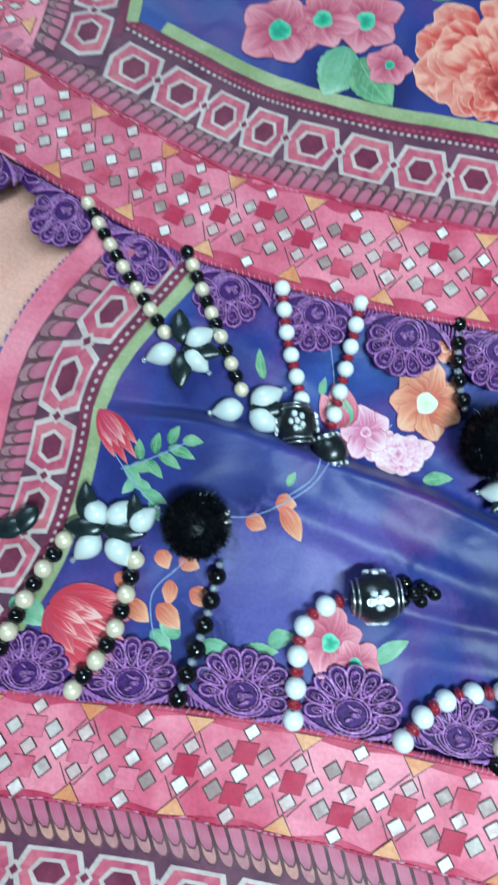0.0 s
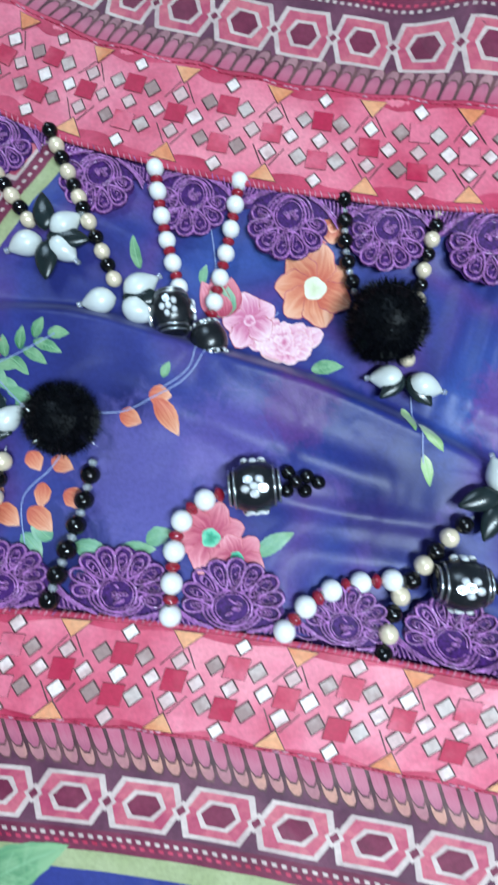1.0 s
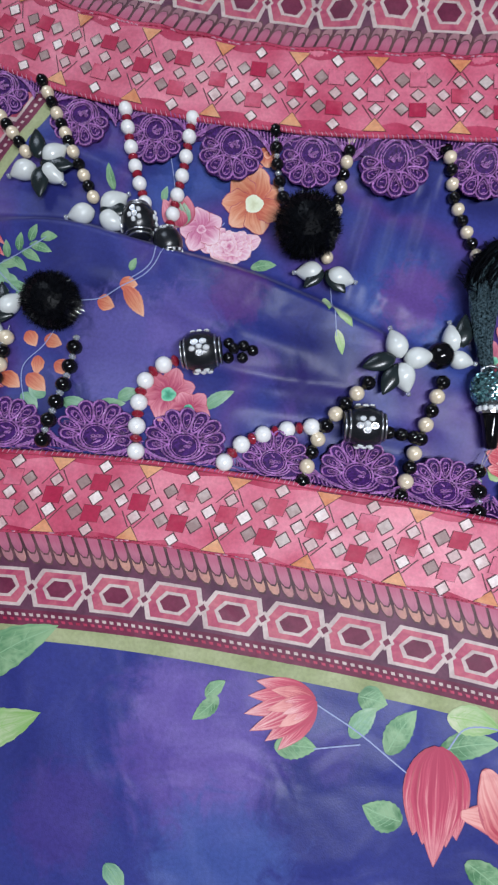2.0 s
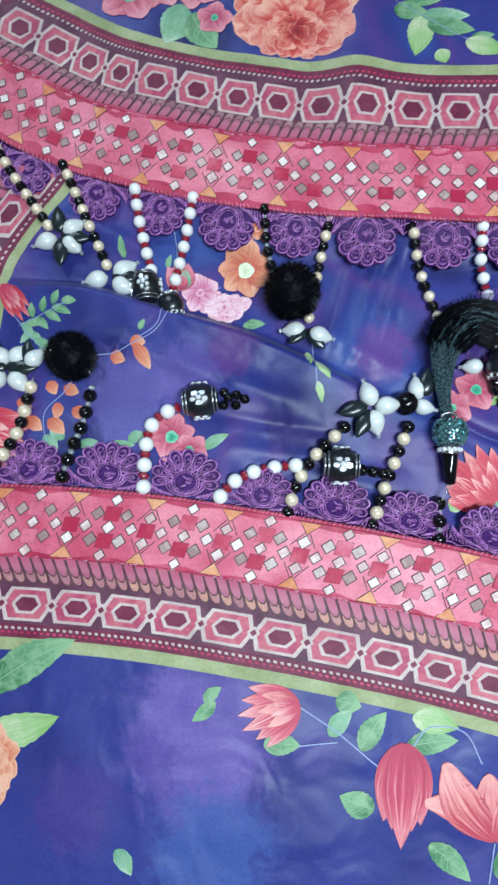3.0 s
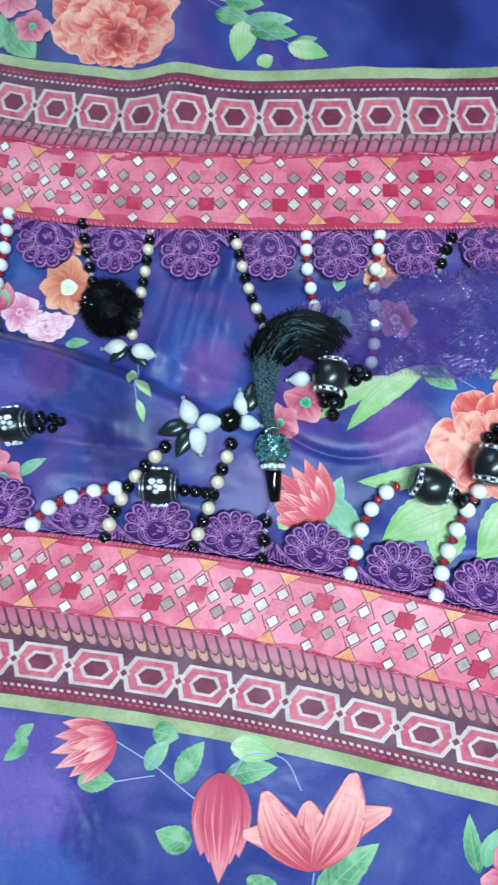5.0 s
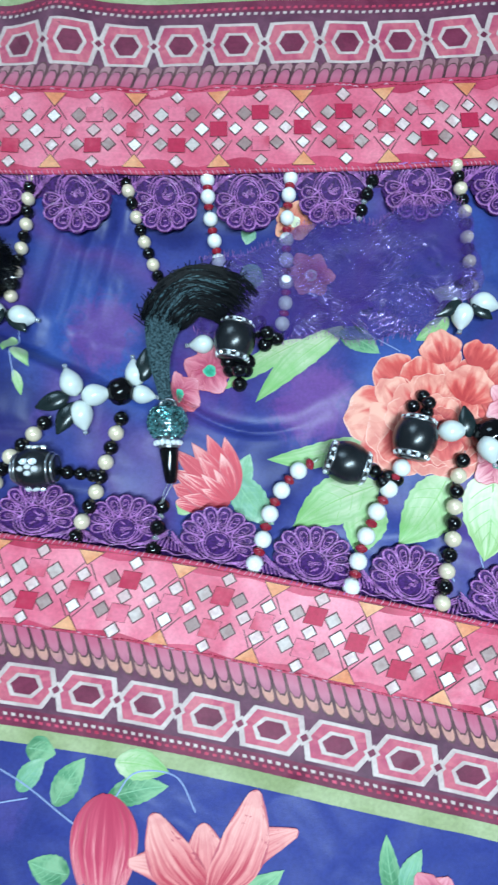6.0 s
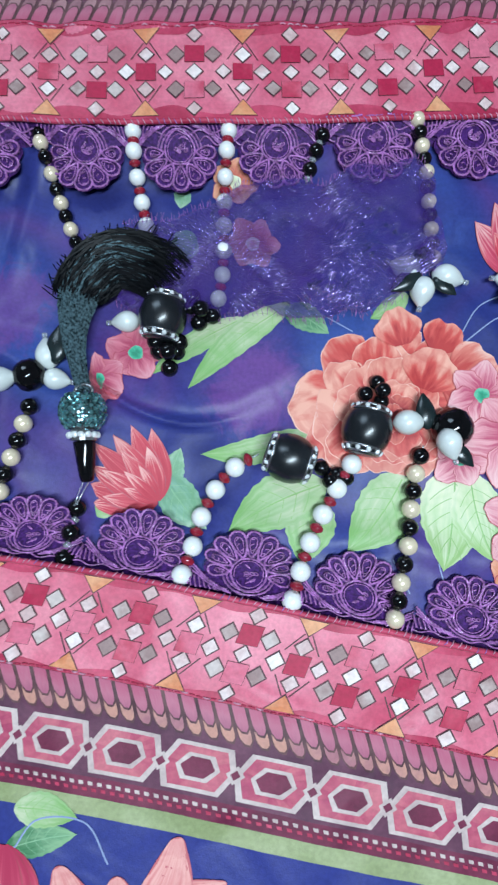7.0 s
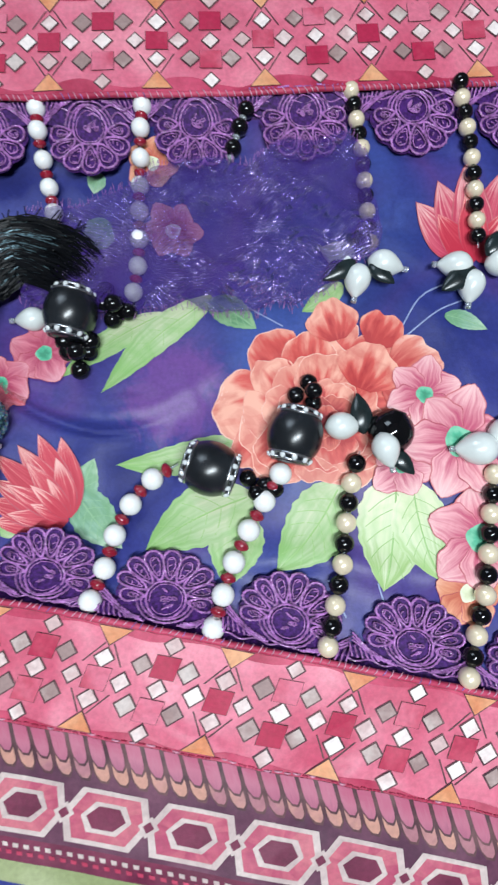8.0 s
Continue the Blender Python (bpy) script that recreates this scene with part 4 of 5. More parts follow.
t = bead_string("white", [(40.7, 24.6), (42.6, 9.7), (45.4, -5), (47.4, -20)], lift=1.2)
big_bead(t, 50.3, -30.6, 260, False, 0.98)
cluster(t, 51.3, -41, [(-2.8, 2.0, 0), (2.6, 1.8, 0), (0.4, -3.2, 0), (0.3, 1.0, 3.4), (-3.6, 4.6, 1), (3.4, 4.4, 1)], 1.15)
drops(t, [(43.5, -30.6, 185, "w", 0.9)])
t = bead_string("white", [(68, 25), (67, 3), (66.5, -16), (65, -26)], lift=1.2)
cluster(t, 59, -28.6, [(-4.2, 3.6, 0), (-1.0, 5.0, 1), (-1.8, 2.0, 0), (2.6, 1.2, 0), (0.8, -2.6, 0), (5.0, -0.6, 0), (1.6, 0.4, 3.5)], 1.12)
t = bead_string("black", [(95, 24.5), (92, 16), (90, 9)])
t = bead_string("gold", [(123, 30), (125, 11), (126, -13)])
drops(t, [(122, -17, 160, "w", 1.0), (123, -18, 258, "w", 1.0), (125, -17, -18, "w", 1.0), (122, -17, 212, "k", 0.95), (124, -16, 96, "k", 0.75), (125, -19, -40, "k", 0.7)])
t = bead_string("gold", [(152, 31.5), (154, 8), (154, -14)], 1)
drops(t, [(152, -19, 178, "w", 1.0), (152, -20, 258, "w", 1.0), (155, -19, 8, "w", 1.0), (152, -20, 214, "k", 0.95), (155, -17, 45, "k", 0.9)])

# strings from the lower lace
t = bead_string("gold", [(-173, -77), (-165, -56), (-157, -41)])
drops(t, [(-166, -33, 235, "k", 1.0), (-168, -38, 200, "k", 1.0)])
t = bead_string("gold", [(-149, -81), (-140, -65), (-135, -41)])
drops(t, [(-146, -36, 138, "w", 1.0), (-145, -36, 42, "w", 1.05), (-147, -39.5, 228, "w", 1.0), (-144, -39.5, 312, "w", 1.05), (-138, -37, 45, "w", 0.95),
          (-151, -36, 100, "k", 1.0), (-146, -37.7, 180, "k", 1.0), (-146, -37.7, 0, "k", 1.1), (-137, -36, 95, "k", 0.8)])
t = bead_string("black", [(-120, -80), (-115, -61), (-112, -44)])
pompom(t, -119, -34, 10.0, 5)
t = bead_string("white", [(-89, -82), (-89, -66), (-88, -59), (-84, -53.5), (-75.8, -49.8)])
big_bead(t, -69, -48.5, 8, True, 0.95, None, 90)
cluster(t, -57, -47, [(-3.5, 2.4, 0), (-3.5, -2.4, 0), (-1.5, 0, 2.8), (1.5, 1.6, 0), (1.2, -2.2, 0), (4.6, 0.2, 0)], 0.85)
t = bead_string("white", [(-60, -84), (-55, -78), (-48, -74), (-40, -72), (-25, -70)])
big_bead(t, -15.5, -70.5, 0, True, 0.95, None, 90)
cluster(t, -4, -72, [(-3.0, 0.4, 1), (1.2, 0.0, 1), (5.2, -0.6, 1.5)])
t = bead_string("gold", [(-34.5, -88.5), (-31, -77), (-24, -66), (-12, -54)], 1, lift=0.6)
drops(t, [(-4, -48, 112, "w", 1.05), (-3, -48, 8, "w", 1.05), (-4, -49, 285, "w", 1.1), (-6, -48, 200, "k", 1.0), (-5, -50, 245, "k", 1.0)])
t = bead_string("gold", [(-3, -91.5), (4, -71), (10, -54)], 1, lift=0.6)
cluster(t, 9, -46, [(0, 0, 1.2)], 2.1)
drops(t, [(14, -44, 100, "w", 1.0), (12, -46, -12, "w", 0.9), (16, -43, 85, "k", 1.0)])
t = bead_string("white", [(55, -100), (58, -93), (60.5, -85), (64, -78), (69, -72), (76, -68)])
big_bead(t, 84, -69.5, -20, False, 0.98)
cluster(t, 95.5, -73, [(-2.6, 1.2, 0), (1.6, -0.6, 0), (-0.5, -2.6, 1), (4.2, -1.8, 0)])
t = bead_string("white", [(84, -107), (89, -92), (96, -79), (101, -71)])
big_bead(t, 104.5, -62, 75, False, 0.98)
cluster(t, 108, -51.5, [(-2.6, 0, 0), (1.8, -2.2, 0), (0.8, 3.2, 0), (1.6, 0.4, 3)])
t = bead_string("gold", [(111, -112), (115, -93), (118, -75), (120.5, -66)])
cluster(t, 128, -61.5, [(0, 0, 1.5)], 2.6)
drops(t, [(112, -60, 2, "w", 1.0), (121.5, -62, 97, "k", 0.9), (128, -66, -50, "k", 0.7)], 4.0)
drops(t, [(124.5, -62, -75, "w", 0.95)], 8.0)
t = bead_string("gold", [(144, -120), (149, -101), (152, -83), (154, -70)])
drops(t, [(155, -66, 180, "w", 1.2), (154, -66, 60, "w", 1.0)])


def tassel():
    """The arched black tassel with its crystal collar, cone and short string."""
    t = thing("tassel", (24, -60, 3), "arched black thread tassel with teal crystal collar and cone", "tassel")
    spine = spline([(25.6, -49, -3), (23.4, -37.6, -1), (23.4, -25.2, 0), (26.5, -17, -0.5), (34.5, -10.5, -1), (45.5, -13, -2), (53, -19, -3)], 60)
    rng = random.Random(12)
    dark, spark = Sheet(FIBRE), Sheet(FIBRE_TEAL)

    def strands(sheet, n, u0, u1, spread0, spread1, r):
        for k in range(n):
            a, b = rng.uniform(0, 2 * math.pi), math.sqrt(rng.random())
            s0, e0 = u0 + rng.uniform(0, 0.05), u1 - rng.uniform(0, 0.18)
            fr = rng.uniform(-0.5, 0.5)
            pts = []
            for i in range(9):
                u = s0 + (e0 - s0) * i / 8
                p = spine[min(60, int(u * 60))]
                q = spine[min(60, int(u * 60) + 1)] if u < 0.98 else p
                d = (q - p).normalized() if (q - p).length > 0.01 else Vector((0.7, -0.7, 0))
                side = Vector((-d.y, d.x, 0))
                w = spread0 + (spread1 - spread0) * smooth(0.05, 0.6, u)
                jit = Vector((rng.uniform(-0.5, 0.5), rng.uniform(-0.5, 0.5), rng.uniform(-0.4, 0.6)))
                c = p + side * w * b * math.cos(a + fr * i / 8) + Vector((0, 0, 0.6 * w * b * math.sin(a + fr * i / 8))) + jit
                c.z = max(c.z, support(c.x, c.y) + 0.4)
                pts.append(c)
            sheet.tube(pts, r, 0, 3)
    strands(dark, 420, 0.38, 0.98, 5.0, 9.0, 0.2)
    strands(dark, 120, 0.0, 0.5, 1.6, 3.6, 0.2)
    strands(spark, 560, 0.0, 0.84, 2.0, 7.6, 0.17)
    # loose ends standing off the arch
    for k in range(190):
        p = spine[rng.randrange(22, 52)]
        out = Vector((p.x - 31, p.y + 31, 0)).normalized()
        q = p + out * rng.uniform(4, 9.5) + Vector((rng.uniform(-4, 4), rng.uniform(-4, 4), rng.uniform(-4, 3)))
        q.z = max(q.z, support(q.x, q.y) + 0.5)
        m = (p + q) / 2 + Vector((rng.uniform(-2, 2), rng.uniform(-2, 2), 1.5))
        dark.tube([p, m, q], 0.2, 0, 3)
    part("fringe", dark, t, "black thread fringe", smooth=False)
    part("cord", spark, t, "dark teal sparkling cord", smooth=False)
    ring = Sheet(SILVER)
    ring.tube([(26 + 2.6 * math.cos(a), -49.3 + 1.7 * math.sin(a), -1.5 + 0.6 * math.cos(a)) for a in [2 * math.pi * i / 20 for i in range(20)]], 0.6, 0, 6, True)
    part("ring", ring, t, "silver ring")
    col = Sheet(SILVER, TEAL)
    z0 = support(26, -56) + 5.6
    axis = Matrix.Translation((26.0, -55.4, z0)) @ Vector((0.02, -1, 0)).to_track_quat("Z", "Y").to_matrix().to_4x4()
    col.lathe([(2.5, -5), (4.9, -3.6), (6.0, 0), (4.9, 3.6), (2.5, 5)], 0, 16, axis)
    for i in range(9):
        zz = -4.2 + 8.4 * i / 8
        rr = 6.1 * math.sqrt(max(0.1, 1 - (zz / 6.3) ** 2))
        for k in range(17):
            a = 2 * math.pi * (k + 0.5 * (i % 2)) / 17
            n = axis.to_3x3() @ Vector((math.cos(a), math.sin(a), zz * 0.1)).normalized()
            c = axis @ Vector((rr * math.cos(a), rr * math.sin(a), zz))
            m = Matrix.Translation(c) @ n.to_track_quat("Z", "Y").to_matrix().to_4x4()
            col.lathe([(0.85, -0.2), (0.8, 0.3), (0.45, 0.65), (0.05, 0.7)], 1, 6, m)
    part("collar", col, t, "teal crystal collar", smooth=False)
    band = Sheet(SILVER, CRYSTAL)
    axis2 = Matrix.Translation((26.2, -62.0, z0 - 0.6)) @ Vector((0.02, -1, -0.05)).to_track_quat("Z", "Y").to_matrix().to_4x4()
    band.lathe([(3.6, -1.6), (4.0, 0), (3.6, 1.6)], 0, 16, axis2)
    for k in range(13):
        a = 2 * math.pi * k / 13
        n = axis2.to_3x3() @ Vector((math.cos(a), math.sin(a), 0))
        band.lathe([(0.95, -0.2), (0.9, 0.4), (0.4, 0.8), (0.05, 0.85)], 1, 7, Matrix.Translation(axis2 @ Vector((3.9 * math.cos(a), 3.9 * math.sin(a), 0))) @ n.to_track_quat("Z", "Y").to_matrix().to_4x4())
    part("band", band, t, "clear crystal band", smooth=False)
    cone = Sheet(JET)
    axis3 = Matrix.Translation((26.3, -63.6, z0 - 1.2)) @ Vector((0.06, -1, -0.12)).to_track_quat("Z", "Y").to_matrix().to_4x4()
    cone.lathe([(3.1, 0), (3.2, 0.6), (2.3, 9), (1.9, 11.2), (1.2, 11.6)], 0, 12, axis3)
    part("cone", cone, t, "black glass cone")
    th = Sheet(CLEAR)
    for d in (-0.8, 0.8):
        th.tube([(26.8 + d, -74.6, z0 - 2.5), (24.8 + d * 0.6, -79, z0 - 2.6), (23.4, -83, z0 - 2.6)], 0.18, 0, 5)
    part("thread", th, t)


tassel()
bead_string("black", [(21.2, -95.5), (21.8, -89), (22.3, -81)], extra=" under the tassel")


def organza():
    """The sheer purple scrap lying over two strings, with a wavy edge."""
    m, nt, b, L = mat_nodes("purple_organza")
    co = nt.nodes.new("ShaderNodeTexCoord")
    wx = node(nt, "ShaderNodeTexWave", Scale=420.0, Distortion=7.0, Detail=2.0, Detail_Scale=0.5)
    mp = node(nt, "ShaderNodeMapping", Rotation=(0, 0, 0.9))
    L.new(co.outputs["Object"], mp.inputs["Vector"]), L.new(mp.outputs[0], wx.inputs["Vector"])
    bent = node(nt, "ShaderNodeTexNoise", Scale=38.0, Detail=1.0)
    L.new(co.outputs["Object"], bent.inputs["Vector"])
    sway = nt.nodes.new("ShaderNodeMix")
    sway.data_type, sway.blend_type = "RGBA", "LINEAR_LIGHT"
    sway.inputs[0].default_value = 0.012
    L.new(co.outputs["Object"], sway.inputs[6]), L.new(bent.outputs["Color"], sway.inputs[7])
    lay = node(nt, "ShaderNodeMapping", Rotation=(0, 0, 0.45), Scale=(520.0, 1900.0, 600.0))
    L.new(sway.outputs[2], lay.inputs["Vector"])
    sp = node(nt, "ShaderNodeTexNoise", Scale=1.0, Detail=1.5)
    L.new(lay.outputs[0], sp.inputs["Vector"])
    # Pale lilac end of the ramp paints the weave's glints into the colour.
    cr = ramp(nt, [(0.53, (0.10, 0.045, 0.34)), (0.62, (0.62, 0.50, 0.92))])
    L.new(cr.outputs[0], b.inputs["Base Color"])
    big = node(nt, "ShaderNodeTexNoise", Scale=55.0, Detail=2.0)
    L.new(co.outputs["Object"], big.inputs["Vector"])
    al = nt.nodes.new("ShaderNodeMapRange")
    al.inputs["From Min"].default_value, al.inputs["From Max"].default_value = 0.3, 0.7
    al.inputs["To Min"].default_value, al.inputs["To Max"].default_value = 0.42, 0.74
    L.new(big.outputs["Fac"], al.inputs["Value"])
    L.new(al.outputs[0], b.inputs["Alpha"])
    bp = node(nt, "ShaderNodeBump", Strength=0.9, Distance=0.0006)
    ad = nt.nodes.new("ShaderNodeMath")
    L.new(wx.outputs["Fac"], ad.inputs[0]), L.new(sp.outputs["Fac"], ad.inputs[1])
    L.new(ad.outputs[0], bp.inputs["Height"]), L.new(bp.outputs[0], b.inputs["Normal"])
    # The same painted glint streaks are turned metallic.
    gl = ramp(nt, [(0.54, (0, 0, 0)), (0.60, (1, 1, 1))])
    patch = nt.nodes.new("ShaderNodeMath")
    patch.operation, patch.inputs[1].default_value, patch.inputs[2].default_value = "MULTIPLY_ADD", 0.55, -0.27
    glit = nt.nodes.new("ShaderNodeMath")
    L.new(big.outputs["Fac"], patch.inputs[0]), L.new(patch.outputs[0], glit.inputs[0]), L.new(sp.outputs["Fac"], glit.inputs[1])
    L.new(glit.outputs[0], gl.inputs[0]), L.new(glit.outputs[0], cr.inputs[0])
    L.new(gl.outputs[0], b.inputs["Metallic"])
    b.inputs["Roughness"].default_value = 0.22
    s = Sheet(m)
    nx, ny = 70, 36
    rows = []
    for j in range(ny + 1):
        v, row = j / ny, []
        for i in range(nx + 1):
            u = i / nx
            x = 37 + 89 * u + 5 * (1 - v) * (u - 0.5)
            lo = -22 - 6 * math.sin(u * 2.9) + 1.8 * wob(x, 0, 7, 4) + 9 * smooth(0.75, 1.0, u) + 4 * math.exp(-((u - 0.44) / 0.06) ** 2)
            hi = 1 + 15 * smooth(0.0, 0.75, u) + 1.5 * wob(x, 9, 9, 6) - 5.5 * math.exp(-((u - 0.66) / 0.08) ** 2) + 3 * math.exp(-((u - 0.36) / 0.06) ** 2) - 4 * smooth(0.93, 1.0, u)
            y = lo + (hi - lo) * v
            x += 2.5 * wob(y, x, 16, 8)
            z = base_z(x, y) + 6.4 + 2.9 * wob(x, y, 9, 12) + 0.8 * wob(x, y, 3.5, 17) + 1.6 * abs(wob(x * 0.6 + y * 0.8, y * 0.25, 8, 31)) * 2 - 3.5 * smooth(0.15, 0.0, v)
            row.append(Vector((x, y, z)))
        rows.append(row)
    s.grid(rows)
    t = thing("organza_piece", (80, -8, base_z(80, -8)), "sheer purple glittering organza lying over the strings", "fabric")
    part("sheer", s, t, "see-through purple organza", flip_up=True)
    fray = Sheet(THREAD)
    rng = random.Random(21)
    for row, d in ((rows[0], -1), (rows[-1], 1)):
        for i in range(0, nx + 1):
            for q in range(2):
                p = row[i] + Vector((rng.uniform(-0.6, 0.6), 0, 0))
                e = p + Vector((rng.uniform(-0.8, 0.8), d * rng.uniform(0.5, 2.4), rng.uniform(-0.4, 0.3)))
                fray.tube([p - Vector((0, d * 0.4, 0)), (p + e) / 2 + Vector((0, 0, 0.2)), e], 0.07, 0, 4)
    tagged(part("frayed_edge", fray, t, "loose threads along the cut edges"), kind="stuff")


organza()


# ---- printed flowers ----
P_PINK = petal_material("pink_petal_print", (0.40, 0.04, 0.10), (0.62, 0.17, 0.23), (0.74, 0.32, 0.37), 0.8)
P_PALE = petal_material("pale_pink_petal_print", (0.56, 0.14, 0.27), (0.76, 0.40, 0.50), (0.85, 0.64, 0.69), 0.9)
P_RED = petal_material("red_petal_print", (0.42, 0.02, 0.06), (0.60, 0.06, 0.09), (0.82, 0.46, 0.42), 0.9, stops=(0.25, 0.68, 1.05))
P_ORANGE = petal_material("orange_petal_print", (0.52, 0.10, 0.055), (0.69, 0.26, 0.14), (0.79, 0.42, 0.28), 0.8)
P_ROSE = petal_material("coral_rose_print", (0.40, 0.016, 0.020), (0.64, 0.085, 0.068), (0.83, 0.39, 0.29), 1.1, stops=(0.12, 0.5, 0.95), across=6.0, blot=(0.52, 0.035, 0.03), much=0.6, blot_scale=120.0, own=0.6)
P_ROSE_EDGE = petal_material("pale_rose_edge_print", (0.50, 0.05, 0.045), (0.70, 0.20, 0.15), (0.86, 0.52, 0.42), 0.9)
P_HEART = petal_material("dark_rose_heart_print", (0.22, 0.008, 0.015), (0.42, 0.03, 0.03), (0.66, 0.14, 0.10), 0.9)
P_BLUSH = petal_material("blush_petal_print", (0.50, 0.07, 0.14), (0.74, 0.30, 0.34), (0.84, 0.50, 0.50), 0.9, across=12.0)
P_LOTUS = petal_material("lotus_petal_print", (0.48, 0.012, 0.04), (0.60, 0.05, 0.08), (0.84, 0.44, 0.40), 0.9, stops=(0.35, 0.72, 1.1), across=12.0)
P_TULIP = petal_material("tulip_petal_print", (0.46, 0.02, 0.07), (0.60, 0.08, 0.13), (0.82, 0.46, 0.44), 1.0, stops=(0.25, 0.58, 1.0), across=14.0)
P_VEIN = petal_material("green_vein_print", (0.24, 0.43, 0.13), (0.28, 0.47, 0.16), (0.32, 0.50, 0.20), 0.5)
P_VEIN_PALE = petal_material("pale_vein_print", (0.20, 0.38, 0.20), (0.24, 0.43, 0.24), (0.30, 0.48, 0.30), 0.5)
P_CREAML = petal_material("cream_leaf_print", (0.70, 0.69, 0.48), (0.56, 0.63, 0.40), (0.29, 0.45, 0.15), 1.1, stops=(0.2, 0.55, 1.05), blot=(0.36, 0.55, 0.20), much=0.6, blot_scale=75.0)
P_SALMON = petal_material("salmon_petal_print", (0.44, 0.03, 0.06), (0.68, 0.20, 0.20), (0.80, 0.38, 0.34), 1.1, stops=(0.10, 0.42, 0.95), across=15.0, blot=(0.50, 0.06, 0.09), much=0.35)
P_LEAF = petal_material("leaf_print", (0.04, 0.16, 0.06), (0.11, 0.27, 0.13), (0.22, 0.40, 0.20), 0.9, blot=(0.30, 0.46, 0.26), much=0.7)
P_LIGHT = petal_material("light_leaf_print", (0.52, 0.56, 0.36), (0.36, 0.49, 0.25), (0.22, 0.39, 0.12), 1.2, blot=(0.20, 0.42, 0.11), much=0.7, blot_scale=90.0)
P_MINT = petal_material("mint_leaf_print", (0.13, 0.30, 0.19), (0.26, 0.44, 0.31), (0.44, 0.58, 0.42), 0.9, blot=(0.14, 0.31, 0.14), much=0.7)
P_TEALC = petal_material("green_centre_print", (0.03, 0.25, 0.14), (0.06, 0.40, 0.24), (0.20, 0.55, 0.36), 1.0)
P_CREAMC = petal_material("cream_centre_print", (0.60, 0.62, 0.40), (0.70, 0.74, 0.52), (0.78, 0.80, 0.62), 0.8)
P_STEM = petal_material("pale_stem_print", (0.20, 0.24, 0.46), (0.27, 0.32, 0.54), (0.36, 0.42, 0.60), 0.9)
P_OUT = petal_material("petal_outline_print", (0.34, 0.03, 0.06), (0.50, 0.09, 0.12), (0.58, 0.14, 0.16), 0.5)


class Print:
    """A printed motif: flat petals laid one over another on the cloth."""

    def __init__(self, z_of, parent, *mats):
        self.z, self.parent, self.s, self.lift = z_of, parent, Sheet(*mats), (0.30 + 0.09 * (len(bpy.data.objects) % 4) if z_of is base_z else 0.12 + 0.03 * (len(bpy.data.objects) % 4))
        self.rng = random.Random(len(bpy.data.objects))
        self.step = 0.010 if z_of is base_z else 0.005
        self.plan = lie if z_of is base_z else (lambda x, y: (x, y))

    def petal(self, x, y, deg, length, wide, mi=0, belly=0.9, bend=0.0, blunt=0.0, ragged=0.0, ph=None, teeth=17.0):
        a = math.radians(deg)
        ux, uy, vx, vy = math.cos(a), math.sin(a), -math.sin(a), math.cos(a)
        rows, ph = [], self.rng.uniform(0, 6) if ph is None else ph
        steps = 14 if teeth < 20 else 26
        for i in range(steps + 1):
            t = i / steps
            w = wide / 2 * (math.sin(math.pi * min(1.0, t * (1 - blunt) + 0.015) ** belly)) ** 0.8
            row = []
            for j in range(9):
                q = j / 4 - 1
                e = w * q * (1 + ragged * math.sin(t * teeth + ph + q))
                d = length * t * (1 - 0.12 * blunt * q * q * 4 * t) + ragged * length * 0.12 * math.sin(q * 5 + ph) * t
                c = bend * length * math.sin(math.pi * t * 0.9) * 0.5
                px, py = self.plan(x + ux * d + vx * (e + c), y + uy * d + vy * (e + c))
                row.append(Vector((px, py, self.z(px, py) + 0.16 + self.lift)))
            rows.append(row)
        self.s.grid(rows, mi)
        self.lift += self.step

    def lobe(self, x, y, deg, length, wide, mi=0, ruffle=0.06, ph=0.0, bend=0.0):
        """A broad petal with a round, ruffled rim, fanned out from its base."""
        a = math.radians(deg)
        ux, uy, vx, vy = math.cos(a), math.sin(a), -math.sin(a), math.cos(a)
        rows = []
        for i in range(13):
            t, row = i / 12, []
            for j in range(15):
                q = j / 7 - 1
                rim = 1 - 0.42 * abs(q) ** 3 + ruffle * (math.sin(q * 4.2 + ph) + 0.55 * math.sin(q * 9.5 + 2.3 * ph))
                d = length * t * rim
                e = wide / 2 * q * math.sin(math.pi * (0.10 + 0.46 * t)) + bend * length * t * t
                px, py = self.plan(x + ux * d + vx * e, y + uy * d + vy * e)
                row.append(Vector((px, py, self.z(px, py) + 0.16 + self.lift)))
            rows.append(row)
        self.s.grid(rows, mi)
        self.lift += self.step

    def disc(self, x, y, r, mi=0):
        o = len(self.s.v)
        rows = []
        for i in range(4):
            rr = r * i / 3
            rows.append([Vector((x + rr * k * math.cos(w), y + rr * k * math.sin(w), 0)) for w, k in ((2 * math.pi * j / 24, 1 + 0.06 * math.sin(3 * math.pi * j / 12 + x) + 0.04 * math.sin(5 * math.pi * j / 12 + y)) for j in range(25))])
        for r_ in rows:
            for p in r_:
                p.x, p.y = self.plan(p.x, p.y)
                p.z = self.z(p.x, p.y) + 0.16 + self.lift
        self.s.grid(rows, mi)
        self.lift += self.step

    def stem(self, pts, w, mi=0, step=0.006):
        c = spline(pts, 20)
        a, b = [], []
        for i, p in enumerate(c):
            q = c[min(20, i + 1)] - c[max(0, i - 1)]
            n = Vector((-q.y, q.x, 0)).normalized() * w / 2
            a.append(p + n), b.append(p - n)
        for r in (a, b):
            for p in r:
                p.x, p.y = self.plan(p.x, p.y)
                p.z = self.z(p.x, p.y) + 0.16 + self.lift
        self.s.grid([a, b], mi)
        self.lift += step

    def done(self, name, label):
        return part(name, self.s, self.parent, label, smooth=True, flip_up=True)


